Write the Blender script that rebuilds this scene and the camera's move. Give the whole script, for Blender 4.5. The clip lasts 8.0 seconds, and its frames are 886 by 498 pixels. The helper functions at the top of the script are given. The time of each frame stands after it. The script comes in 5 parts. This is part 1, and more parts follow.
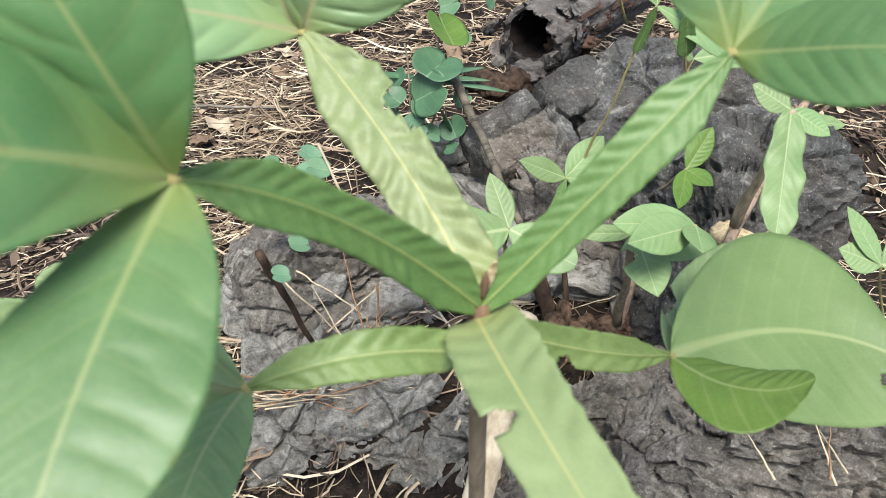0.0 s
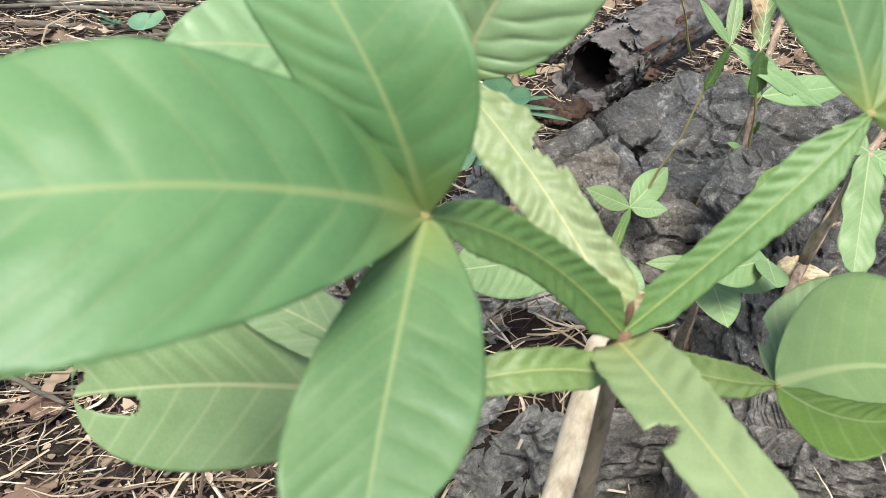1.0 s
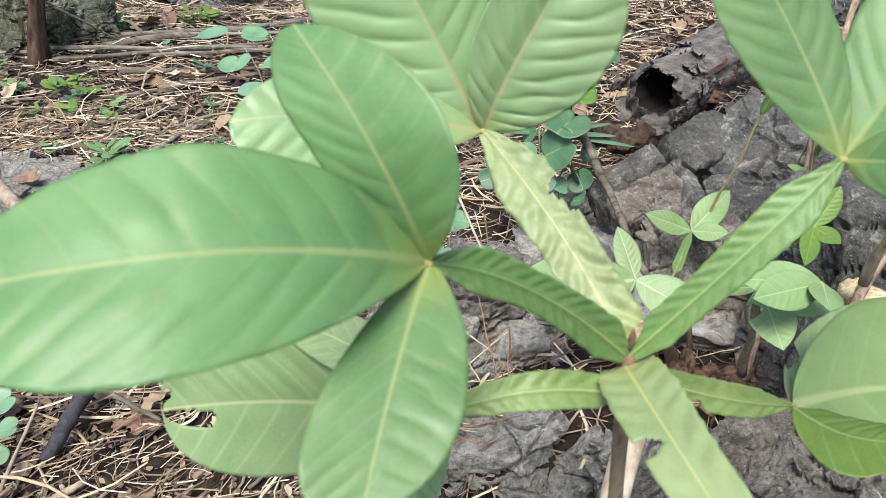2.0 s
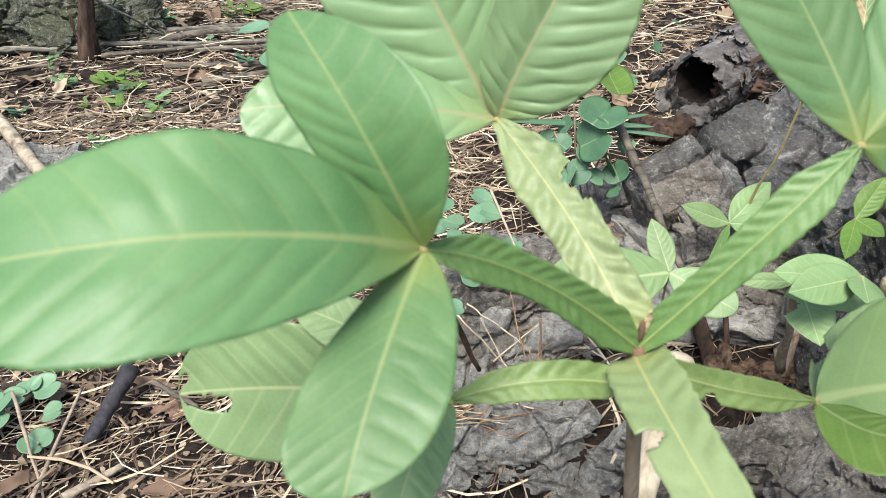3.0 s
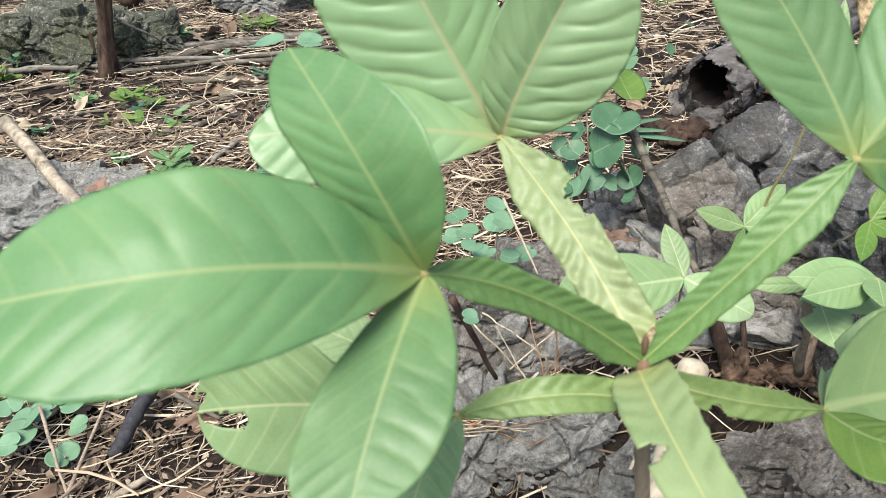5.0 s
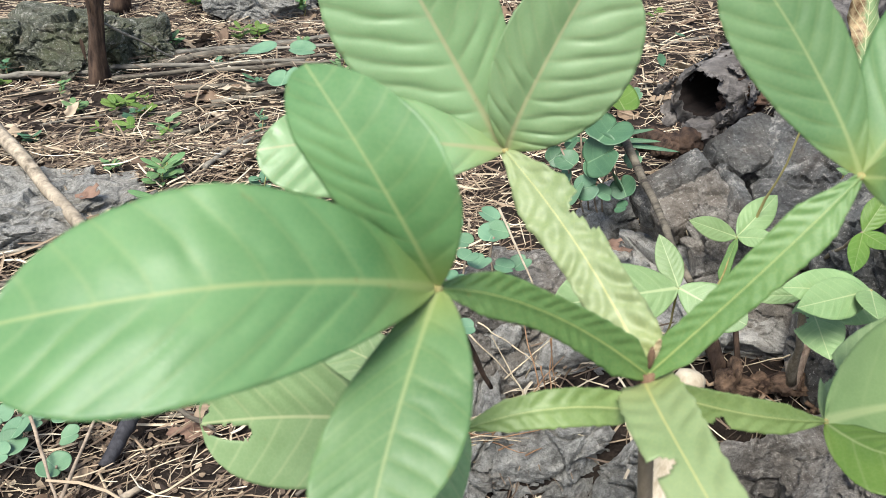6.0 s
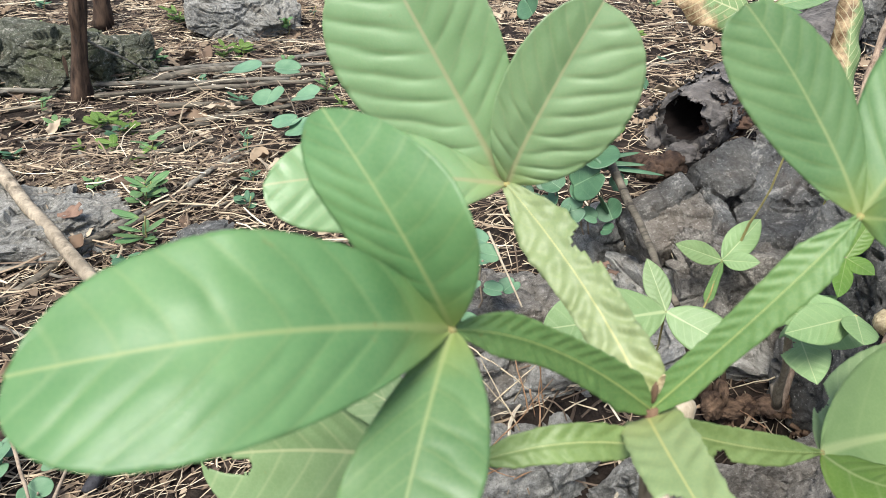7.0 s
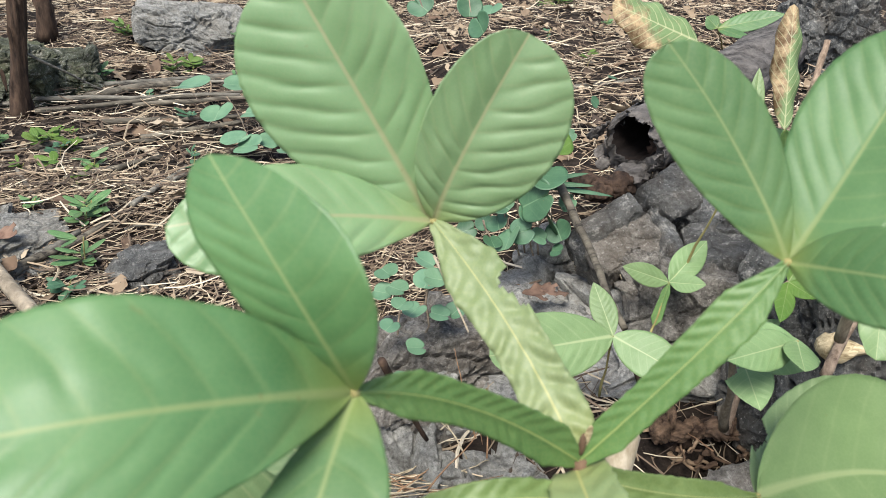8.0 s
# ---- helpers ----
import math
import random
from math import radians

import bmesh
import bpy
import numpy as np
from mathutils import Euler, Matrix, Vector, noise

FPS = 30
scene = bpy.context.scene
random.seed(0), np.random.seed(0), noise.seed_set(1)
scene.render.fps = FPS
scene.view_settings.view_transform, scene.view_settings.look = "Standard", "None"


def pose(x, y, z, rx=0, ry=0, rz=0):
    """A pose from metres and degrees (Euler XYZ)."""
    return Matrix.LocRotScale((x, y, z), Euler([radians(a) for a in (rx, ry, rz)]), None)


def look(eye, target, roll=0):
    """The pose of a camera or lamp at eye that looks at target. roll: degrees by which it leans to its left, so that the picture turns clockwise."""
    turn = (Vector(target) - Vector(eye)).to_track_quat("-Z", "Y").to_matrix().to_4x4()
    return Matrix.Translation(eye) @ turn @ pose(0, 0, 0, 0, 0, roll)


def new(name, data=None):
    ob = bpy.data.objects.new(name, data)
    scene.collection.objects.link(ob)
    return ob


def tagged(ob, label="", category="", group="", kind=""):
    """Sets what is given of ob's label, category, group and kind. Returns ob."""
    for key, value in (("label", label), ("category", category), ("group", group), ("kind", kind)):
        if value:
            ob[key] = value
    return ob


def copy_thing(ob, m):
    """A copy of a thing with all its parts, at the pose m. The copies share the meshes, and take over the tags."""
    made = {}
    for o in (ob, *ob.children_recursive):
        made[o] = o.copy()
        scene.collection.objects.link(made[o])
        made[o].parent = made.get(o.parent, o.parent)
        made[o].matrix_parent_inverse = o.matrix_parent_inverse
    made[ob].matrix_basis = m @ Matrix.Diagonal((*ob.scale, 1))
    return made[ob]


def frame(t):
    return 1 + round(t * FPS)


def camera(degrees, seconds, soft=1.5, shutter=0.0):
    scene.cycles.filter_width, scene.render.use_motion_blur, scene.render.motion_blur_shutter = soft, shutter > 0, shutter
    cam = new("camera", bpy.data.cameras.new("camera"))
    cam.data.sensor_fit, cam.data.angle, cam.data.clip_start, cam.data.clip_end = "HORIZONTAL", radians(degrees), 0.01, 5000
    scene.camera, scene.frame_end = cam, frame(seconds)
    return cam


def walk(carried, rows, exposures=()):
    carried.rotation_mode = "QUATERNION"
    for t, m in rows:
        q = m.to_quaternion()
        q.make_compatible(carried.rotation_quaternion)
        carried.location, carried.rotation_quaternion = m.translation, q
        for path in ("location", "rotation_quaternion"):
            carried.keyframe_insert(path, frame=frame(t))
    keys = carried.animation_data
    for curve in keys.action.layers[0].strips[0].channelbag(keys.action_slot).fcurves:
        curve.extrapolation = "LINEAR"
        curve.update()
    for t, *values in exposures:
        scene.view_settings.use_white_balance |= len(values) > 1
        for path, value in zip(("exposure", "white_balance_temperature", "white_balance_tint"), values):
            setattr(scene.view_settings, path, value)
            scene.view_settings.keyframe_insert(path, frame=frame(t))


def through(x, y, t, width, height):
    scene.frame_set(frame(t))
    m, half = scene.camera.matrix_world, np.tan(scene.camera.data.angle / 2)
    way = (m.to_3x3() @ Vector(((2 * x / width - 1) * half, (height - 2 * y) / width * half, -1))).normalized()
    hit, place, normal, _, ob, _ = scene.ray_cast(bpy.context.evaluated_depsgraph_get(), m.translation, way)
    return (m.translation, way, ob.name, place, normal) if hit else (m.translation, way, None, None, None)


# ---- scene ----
cam = camera(62.0, 8.0, soft=0.7)
cam.data.dof.use_dof, cam.data.dof.focus_distance, cam.data.dof.aperture_fstop = True, 1.1, 22.0
PATH = [
    (0.0, 0.0095, 0.0457, 0.6364, 54.52, -7.17, -12.13),
    (0.5, -0.0275, 0.0349, 0.6329, 55.11, -8.24, -10.64),
    (1.0, -0.0386, 0.0336, 0.6488, 55.60, -7.72, -8.95),
    (1.5, -0.0205, 0.0257, 0.6738, 56.97, -4.13, -6.63),
    (2.0, -0.0226, 0.0016, 0.6786, 56.78, -3.40, -4.05),
    (3.5, -0.0019, 0.0003, 0.6768, 55.94, -0.91, -0.51),
    (4.0, -0.0013, 0.0005, 0.6796, 56.04, -0.53, -0.31),
    (4.5, 0.0000, 0.0000, 0.6800, 56.00, -0.00, 0.00),
    (5.0, -0.0023, -0.0022, 0.6861, 56.45, 0.10, -0.41),
    (6.5, -0.0157, -0.0019, 0.6902, 57.46, -1.02, -1.38),
    (7.0, -0.0205, 0.0007, 0.6965, 58.29, -1.50, -2.28),
    (7.5, -0.0125, 0.0148, 0.7069, 58.98, -2.32, -4.50),
    (8.0, -0.0030, 0.0200, 0.6991, 59.41, -2.87, -5.06),
]
EXPOSURE = 0.93
walk(cam, [(t, pose(x, y, z, rx, ry, rz)) for t, x, y, z, rx, ry, rz in PATH], exposures=[(0.0, EXPOSURE - 0.1), (2.0, EXPOSURE), (6.5, EXPOSURE), (8.0, EXPOSURE - 0.25)])

# ---- world and light: bright, hazy daylight under a thin canopy ----
SUN_UP, SUN_ROUND = 62.0, 205.0
world = bpy.data.worlds.new("sky")
scene.world = world
world.use_nodes = True
wn = world.node_tree.nodes
sky = wn.new("ShaderNodeTexSky")
sky.sky_type, sky.sun_disc = "NISHITA", False
sky.sun_elevation, sky.sun_rotation = radians(SUN_UP), radians(SUN_ROUND)
sky.dust_density = 3.0
wn["Background"].inputs["Strength"].default_value = 0.14
world.node_tree.links.new(sky.outputs[0], wn["Background"].inputs["Color"])
sun = new("sun", bpy.data.lights.new("sun", "SUN"))
sun.data.energy, sun.data.angle, sun.data.color = 3.6, radians(24), (1.0, 0.975, 0.93)
a, e = radians(SUN_ROUND), radians(SUN_UP)
sun.matrix_world = look((0, 0, 0), (-math.sin(a) * math.cos(e), -math.cos(a) * math.cos(e), -math.sin(e)))


# ---- materials ----
class Nodes:
    """A short way to write node trees."""

    def __init__(self, name):
        self.mat = bpy.data.materials.new(name)
        self.mat.use_nodes = True
        self.tree = self.mat.node_tree
        self.shader = self.tree.nodes["Principled BSDF"]
        self.out = self.tree.nodes["Material Output"]

    def put(self, socket, value):
        if isinstance(value, bpy.types.NodeSocket):
            self.tree.links.new(value, socket)
        elif value is not None:
            if isinstance(value, tuple) and len(value) == 3 and len(socket.default_value) == 4:
                value = (*value, 1)
            socket.default_value = value

    def math(self, op, a, b=None, c=None):
        n = self.tree.nodes.new("ShaderNodeMath")
        n.operation = op
        for s, v in zip(n.inputs, (a, b, c)):
            self.put(s, v)
        return n.outputs[0]

    def noise(self, scale, detail=4, rough=0.6, where=None, stretch=None, distort=0.0):
        where = where or self.coords("Object")
        if stretch:
            m = self.tree.nodes.new("ShaderNodeMapping")
            self.put(m.inputs[0], where)
            m.inputs["Scale"].default_value = stretch
            where = m.outputs[0]
        n = self.tree.nodes.new("ShaderNodeTexNoise")
        self.put(n.inputs["Vector"], where)
        for k, v in (("Scale", scale), ("Detail", detail), ("Roughness", rough), ("Distortion", distort)):
            n.inputs[k].default_value = v
        return n.outputs["Fac"]

    def voronoi(self, scale, feature="DISTANCE_TO_EDGE", where=None, out=0):
        n = self.tree.nodes.new("ShaderNodeTexVoronoi")
        n.feature = feature
        self.put(n.inputs["Vector"], where or self.coords("Object"))
        n.inputs["Scale"].default_value = scale
        return n.outputs[out]

    def coords(self, kind):
        return self.tree.nodes.new("ShaderNodeTexCoord").outputs[kind]

    def ramp(self, fac, stops):
        n = self.tree.nodes.new("ShaderNodeValToRGB")
        self.put(n.inputs[0], fac)
        el = n.color_ramp.elements
        while len(el) < len(stops):
            el.new(0.5)
        for k, (p, col) in zip(el, stops):
            k.position = p
            k.color = (*col, 1) if isinstance(col, tuple) else (col, col, col, 1)
        return n.outputs[0]

    def mix(self, fac, a, b, kind="MIX"):
        n = self.tree.nodes.new("ShaderNodeMix")
        n.data_type, n.blend_type = "RGBA", kind
        for s, v in ((n.inputs[0], fac), (n.inputs[6], a), (n.inputs[7], b)):
            self.put(s, v)
        return n.outputs[2]

    def bump(self, height, strength=0.5, distance=0.002, under=None):
        n = self.tree.nodes.new("ShaderNodeBump")
        n.inputs["Strength"].default_value, n.inputs["Distance"].default_value = strength, distance
        self.put(n.inputs["Height"], height)
        if under:
            self.put(n.inputs["Normal"], under)
        return n.outputs[0]

    def hue(self, col, h=0.5, s=1.0, v=1.0):
        n = self.tree.nodes.new("ShaderNodeHueSaturation")
        for k, x in (("Hue", h), ("Saturation", s), ("Value", v), ("Color", col)):
            self.put(n.inputs[k], x)
        return n.outputs[0]

    def random(self):
        return self.tree.nodes.new("ShaderNodeObjectInfo").outputs["Random"]

    def island(self):
        return self.tree.nodes.new("ShaderNodeNewGeometry").outputs["Random Per Island"]

    def done(self, color, rough=0.7, normal=None, spec=0.4):
        self.put(self.shader.inputs["Base Color"], color)
        self.put(self.shader.inputs["Roughness"], rough)
        self.put(self.shader.inputs["Specular IOR Level"], spec)
        if normal:
            self.put(self.shader.inputs["Normal"], normal)
        return self.mat


def leaf_material(name, low, high, vein, ribs, through=0.42, gloss=0.42, slant=0.17, vein_amount=0.5, scorch=0.0, spec=0.5, yellow=0.0):
    """Leaf blade: u runs along the midrib, v across it in widths; veins, mottling and light that passes through."""
    n = Nodes(name)
    sep = n.tree.nodes.new("ShaderNodeSeparateXYZ")
    n.put(sep.inputs[0], n.coords("UV"))
    u, v = sep.outputs[0], n.math("ABSOLUTE", n.math("MULTIPLY", n.math("SUBTRACT", sep.outputs[1], 0.5), 2.0))
    wob = n.noise(30, 3)
    tone = n.mix(n.ramp(n.noise(22, 4), [(0.3, 0.0), (0.7, 1.0)]), low, high)
    tone = n.hue(tone, n.math("ADD", 0.49, n.math("MULTIPLY", n.random(), 0.02)), 1.0, n.math("ADD", n.math("ADD", 0.80, n.math("MULTIPLY", n.random(), 0.22)), n.math("MULTIPLY", n.noise(9, 2), 0.18)))
    if scorch:
        far = n.math("ADD", n.math("MULTIPLY", u, scorch), n.math("MULTIPLY", sep.outputs[1], scorch))
        burnt = n.ramp(n.math("ADD", n.math("MULTIPLY", n.noise(26, 5, 0.7), 0.8), far), [(0.70, 0.0), (0.80, 1.0)])
        dry = n.mix(n.ramp(n.noise(70, 5, 0.7), [(0.4, 0.0), (0.6, 1.0)]), (0.17, 0.10, 0.045), (0.56, 0.43, 0.25))
        tone = n.mix(burnt, tone, dry)
    if yellow:
        tone = n.mix(n.math("MULTIPLY", n.ramp(n.math("ADD", u, n.math("MULTIPLY", wob, 0.10)), [(0.05, 1.0), (0.27, 0.0)]), yellow), tone, (0.30, 0.33, 0.075))
    # side veins slant towards the tip
    ph = n.math("MULTIPLY", n.math("SUBTRACT", u, n.math("MULTIPLY", n.math("ADD", n.math("ADD", v, n.math("MULTIPLY", n.math("MULTIPLY", v, v), 0.4)), n.math("MULTIPLY", wob, 0.10)), slant)), ribs)
    side = n.math("ABSOLUTE", n.math("SUBTRACT", n.math("FRACT", ph), 0.5))
    side = n.ramp(side, [(0.40, 0.0), (0.495, 1.0)])
    mid = n.ramp(n.math("MULTIPLY", v, n.math("ADD", 0.42, n.math("MULTIPLY", u, 1.1))), [(0.012, 1.0), (0.036, 0.0)])
    net = n.ramp(n.voronoi(420), [(0.0, 1.0), (0.09, 0.0)])
    tone = n.mix(n.math("MULTIPLY", side, 0.36 * vein_amount), tone, vein)
    tone = n.mix(n.math("MULTIPLY", net, 0.10), tone, vein)
    tone = n.mix(n.math("MULTIPLY", mid, 0.6), tone, vein)
    spots = n.ramp(n.noise(130, 2), [(0.72, 0.0), (0.76, 1.0)])
    tone = n.mix(n.math("MULTIPLY", spots, 0.25), tone, (0.22, 0.17, 0.05))
    h = n.math("ADD", n.math("MULTIPLY", net, -0.3), n.math("MULTIPLY", n.noise(260, 3), 0.5))
    nor = n.bump(h, 0.18, 0.0005)
    n.done(tone, n.math("ADD", gloss, n.math("MULTIPLY", n.noise(60, 3), 0.2)), nor, spec)
    tr = n.tree.nodes.new("ShaderNodeBsdfTranslucent")
    n.put(tr.inputs["Color"], n.hue(tone, 0.494, 1.05, 1.22))
    mx = n.tree.nodes.new("ShaderNodeMixShader")
    mx.inputs[0].default_value = through
    n.tree.links.new(n.shader.outputs[0], mx.inputs[1])
    n.tree.links.new(tr.outputs[0], mx.inputs[2])
    n.tree.links.new(mx.outputs[0], n.out.inputs["Surface"])
    return n.mat


VEIN = (0.34, 0.40, 0.17)
LEAF = leaf_material("leaf_green", (0.090, 0.202, 0.072), (0.158, 0.292, 0.115), VEIN, 9, gloss=0.36, vein_amount=0.45, spec=0.6, yellow=0.6)
LEAF_TOP = leaf_material("leaf_fresh", (0.20, 0.335, 0.150), (0.29, 0.44, 0.225), (0.46, 0.42, 0.24), 10, gloss=0.29, vein_amount=0.3, spec=0.7, yellow=0.5)
LEAF_PALE = leaf_material("leaf_underside_pale", (0.152, 0.252, 0.098), (0.218, 0.328, 0.145), (0.42, 0.48, 0.26), 8, gloss=0.42, through=0.3, vein_amount=0.4)
WING = leaf_material("leaf_stalk_wing", (0.082, 0.168, 0.047), (0.134, 0.232, 0.073), (0.38, 0.42, 0.14), 16, slant=0.12, through=0.25, vein_amount=0.12)
WING_PALE = leaf_material("leaf_stalk_wing_pale", (0.195, 0.275, 0.120), (0.280, 0.350, 0.172), (0.52, 0.50, 0.20), 16, slant=0.12, through=0.3, vein_amount=0.12, yellow=0.45)
WING_OLIVE = leaf_material("leaf_stalk_wing_olive", (0.115, 0.172, 0.047), (0.172, 0.236, 0.080), (0.42, 0.44, 0.18), 16, slant=0.12, through=0.25, vein_amount=0.12)
LEAF_SIDE = leaf_material("leaf_green_olive", (0.132, 0.215, 0.074), (0.188, 0.282, 0.108), (0.36, 0.42, 0.20), 8, gloss=0.40, vein_amount=0.25)
# Older yellowing leaf; extra brightness in its colour replaces light the low leaf lacks.
LEAF_OLD_LIT = leaf_material("leaf_old_yellowing_lit", (0.185, 0.305, 0.125), (0.255, 0.385, 0.18), (0.48, 0.50, 0.28), 8, gloss=0.45, through=0.4, vein_amount=0.6)
ROUND = leaf_material("leaf_round_blue_green", (0.036, 0.098, 0.05), (0.075, 0.17, 0.088), (0.17, 0.28, 0.15), 4, through=0.2, slant=0.2, vein_amount=0.3)
ROUND_PALE = leaf_material("leaf_round_pale", (0.085, 0.185, 0.10), (0.15, 0.27, 0.155), (0.22, 0.33, 0.20), 4, through=0.2, slant=0.2, vein_amount=0.3)
LIME = leaf_material("leaf_lime", (0.095, 0.19, 0.03), (0.155, 0.26, 0.05), VEIN, 5, through=0.45)
DRYING = leaf_material("leaf_drying", (0.16, 0.27, 0.10), (0.24, 0.36, 0.16), (0.60, 0.60, 0.36), 11, scorch=0.34, gloss=0.5, vein_amount=1.8)


def bark_material(name, dark, light, scale=60.0, rough=0.85, stretch=(1, 1, 0.2), depth=0.002):
    n = Nodes(name)
    g = n.noise(scale, 6, 0.65, stretch=stretch)
    p = n.noise(scale * 0.2, 3)
    col = n.mix(n.ramp(g, [(0.35, 0.0), (0.65, 1.0)]), dark, light)
    col = n.mix(n.math("MULTIPLY", n.ramp(p, [(0.45, 0.0), (0.6, 1.0)]), 0.45), col, tuple(0.6 * v for v in light))
    col = n.hue(col, 0.5, 1.0, n.math("ADD", 0.8, n.math("MULTIPLY", n.random(), 0.4)))
    return n.done(col, rough, n.bump(g, 0.8, depth), 0.25)


BARK = bark_material("bark_red_brown", (0.014, 0.009, 0.007), (0.10, 0.064, 0.043), 75, depth=0.007)
STEM_GREY = bark_material("stem_grey_brown", (0.13, 0.105, 0.068), (0.36, 0.30, 0.21), 160, depth=0.0006)
STEM_BROWN = bark_material("stem_brown_down", (0.08, 0.048, 0.03), (0.19, 0.12, 0.075), 220, depth=0.0006)
TWIG_DARK = bark_material("twig_dark_lichened", (0.050, 0.046, 0.038), (0.26, 0.242, 0.198), 110, stretch=(0.22, 1, 1), depth=0.004)
TWIG = bark_material("twig_grey", (0.12, 0.09, 0.065), (0.33, 0.27, 0.20), 120, stretch=(0.3, 1, 1))
BARK_LYING = bark_material("bark_fallen", (0.020, 0.017, 0.014), (0.19, 0.168, 0.128), 90, stretch=(0.2, 1, 1), depth=0.005)
STICK_PALE = bark_material("stick_pale", (0.26, 0.21, 0.145), (0.52, 0.45, 0.34), 90, stretch=(0.3, 1, 1))
CHAR = bark_material("stick_charred", (0.018, 0.018, 0.02), (0.055, 0.055, 0.062), 140)
STICK_GREY = bark_material("stick_grey_tan", (0.09, 0.075, 0.055), (0.35, 0.295, 0.22), 75, stretch=(0.35, 1, 1), depth=0.005)
STICK_KNOBBLY = bark_material("stick_knobbly_tan", (0.085, 0.07, 0.05), (0.36, 0.305, 0.225), 42, stretch=(1, 1, 1), depth=0.006)
PEELED = bark_material("wood_peeled", (0.28, 0.225, 0.145), (0.56, 0.49, 0.36), 70, 0.6, depth=0.0008)
ROT = bark_material("wood_rotten", (0.018, 0.012, 0.009), (0.095, 0.058, 0.040), 70, 0.95, stretch=(0.2, 1, 1), depth=0.006)
# Near-black wood: the shade inside the log is put into this colour.
LOG_INSIDE_SHADE = bark_material("log_hollow_shade", (0.004, 0.003, 0.003), (0.013, 0.008, 0.006), 60, 0.95, stretch=(0.2, 1, 1), depth=0.004)
LOGSKIN = bark_material("log_weathered", (0.03, 0.027, 0.025), (0.20, 0.185, 0.17), 60, 0.9, stretch=(0.6, 1, 1), depth=0.012)
HUSK = bark_material("husk_tan", (0.28, 0.20, 0.10), (0.78, 0.66, 0.42), 330, 0.7, stretch=(0.06, 1, 1), depth=0.0012)


def rock_material(name, dark, light, warm):
    n = Nodes(name)
    big, mid, fine, grit = n.noise(7, 4, 0.6), n.noise(34, 7, 0.7, distort=0.8), n.noise(170, 6, 0.75), n.noise(620, 4, 0.7)
    col = n.mix(n.ramp(n.math("ADD", n.math("MULTIPLY", mid, 0.5), n.math("MULTIPLY", fine, 0.45)), [(0.38, 0.0), (0.62, 1.0)]), dark, light)
    col = n.mix(n.math("MULTIPLY", n.ramp(big, [(0.45, 0.0), (0.62, 1.0)]), 0.45), col, warm)
    pale = n.ramp(n.math("ADD", n.math("MULTIPLY", mid, 0.5), n.math("MULTIPLY", n.noise(90, 6, 0.75), 0.5)), [(0.54, 0.0), (0.62, 1.0)])
    col = n.mix(n.math("MULTIPLY", pale, 0.6), col, (0.55, 0.53, 0.47))
    dirt = n.ramp(n.noise(16, 6, 0.75), [(0.53, 0.0), (0.64, 1.0)])
    col = n.mix(n.math("MULTIPLY", dirt, 0.38), col, (0.095, 0.07, 0.05))
    col = n.mix(n.ramp(grit, [(0.56, 0.0), (0.66, 0.65)]), col, (0.05, 0.045, 0.04))
    col = n.mix(n.ramp(n.noise(300, 3, 0.7), [(0.62, 0.0), (0.70, 0.6)]), col, (0.62, 0.60, 0.55))
    bend = n.tree.nodes.new("ShaderNodeTexNoise")
    bend.inputs["Scale"].default_value, bend.inputs["Detail"].default_value = 18, 4
    n.put(bend.inputs["Vector"], n.coords("Object"))
    shift = n.tree.nodes.new("ShaderNodeVectorMath")
    shift.operation = "MULTIPLY_ADD"
    n.put(shift.inputs[0], bend.outputs["Color"])
    shift.inputs[1].default_value = (0.03, 0.03, 0.03)
    n.put(shift.inputs[2], n.coords("Object"))
    crack = n.math("MULTIPLY", n.ramp(n.voronoi(11, where=shift.outputs[0]), [(0.008, 1.0), (0.04, 0.0)]), n.ramp(n.noise(9, 3), [(0.42, 0.0), (0.55, 1.0)]))
    col = n.mix(n.math("MULTIPLY", crack, 0.4), col, (0.03, 0.026, 0.022))
    h = n.math("ADD", n.math("MULTIPLY", mid, 0.6), n.math("ADD", n.math("MULTIPLY", fine, 0.9), n.math("MULTIPLY", grit, 0.45)))
    h = n.math("SUBTRACT", h, n.math("MULTIPLY", crack, 0.4))
    return n.done(col, 0.9, n.bump(h, 1.0, 0.009), 0.2)


ROCK = rock_material("limestone_grey", (0.13, 0.13, 0.117), (0.55, 0.545, 0.495), (0.29, 0.275, 0.23))
# Pale lichened rock, lightened further to stand in for light on recessed blocks.
ROCK_LICHEN_LIT = rock_material("limestone_lichen_lit", (0.20, 0.20, 0.185), (0.70, 0.69, 0.64), (0.40, 0.38, 0.33))
ROCK_BROWN = rock_material("limestone_brown", (0.085, 0.080, 0.070), (0.40, 0.375, 0.33), (0.23, 0.20, 0.16))
ROCK_DARK = rock_material("limestone_dark", (0.056, 0.058, 0.056), (0.235, 0.24, 0.23), (0.16, 0.145, 0.12))


# Mossy limestone whose dark tones also carry the shade behind the trunk.
ROCK_MOSSY_SHADED = rock_material("limestone_mossy_shaded", (0.035, 0.040, 0.028), (0.19, 0.20, 0.15), (0.10, 0.115, 0.05))


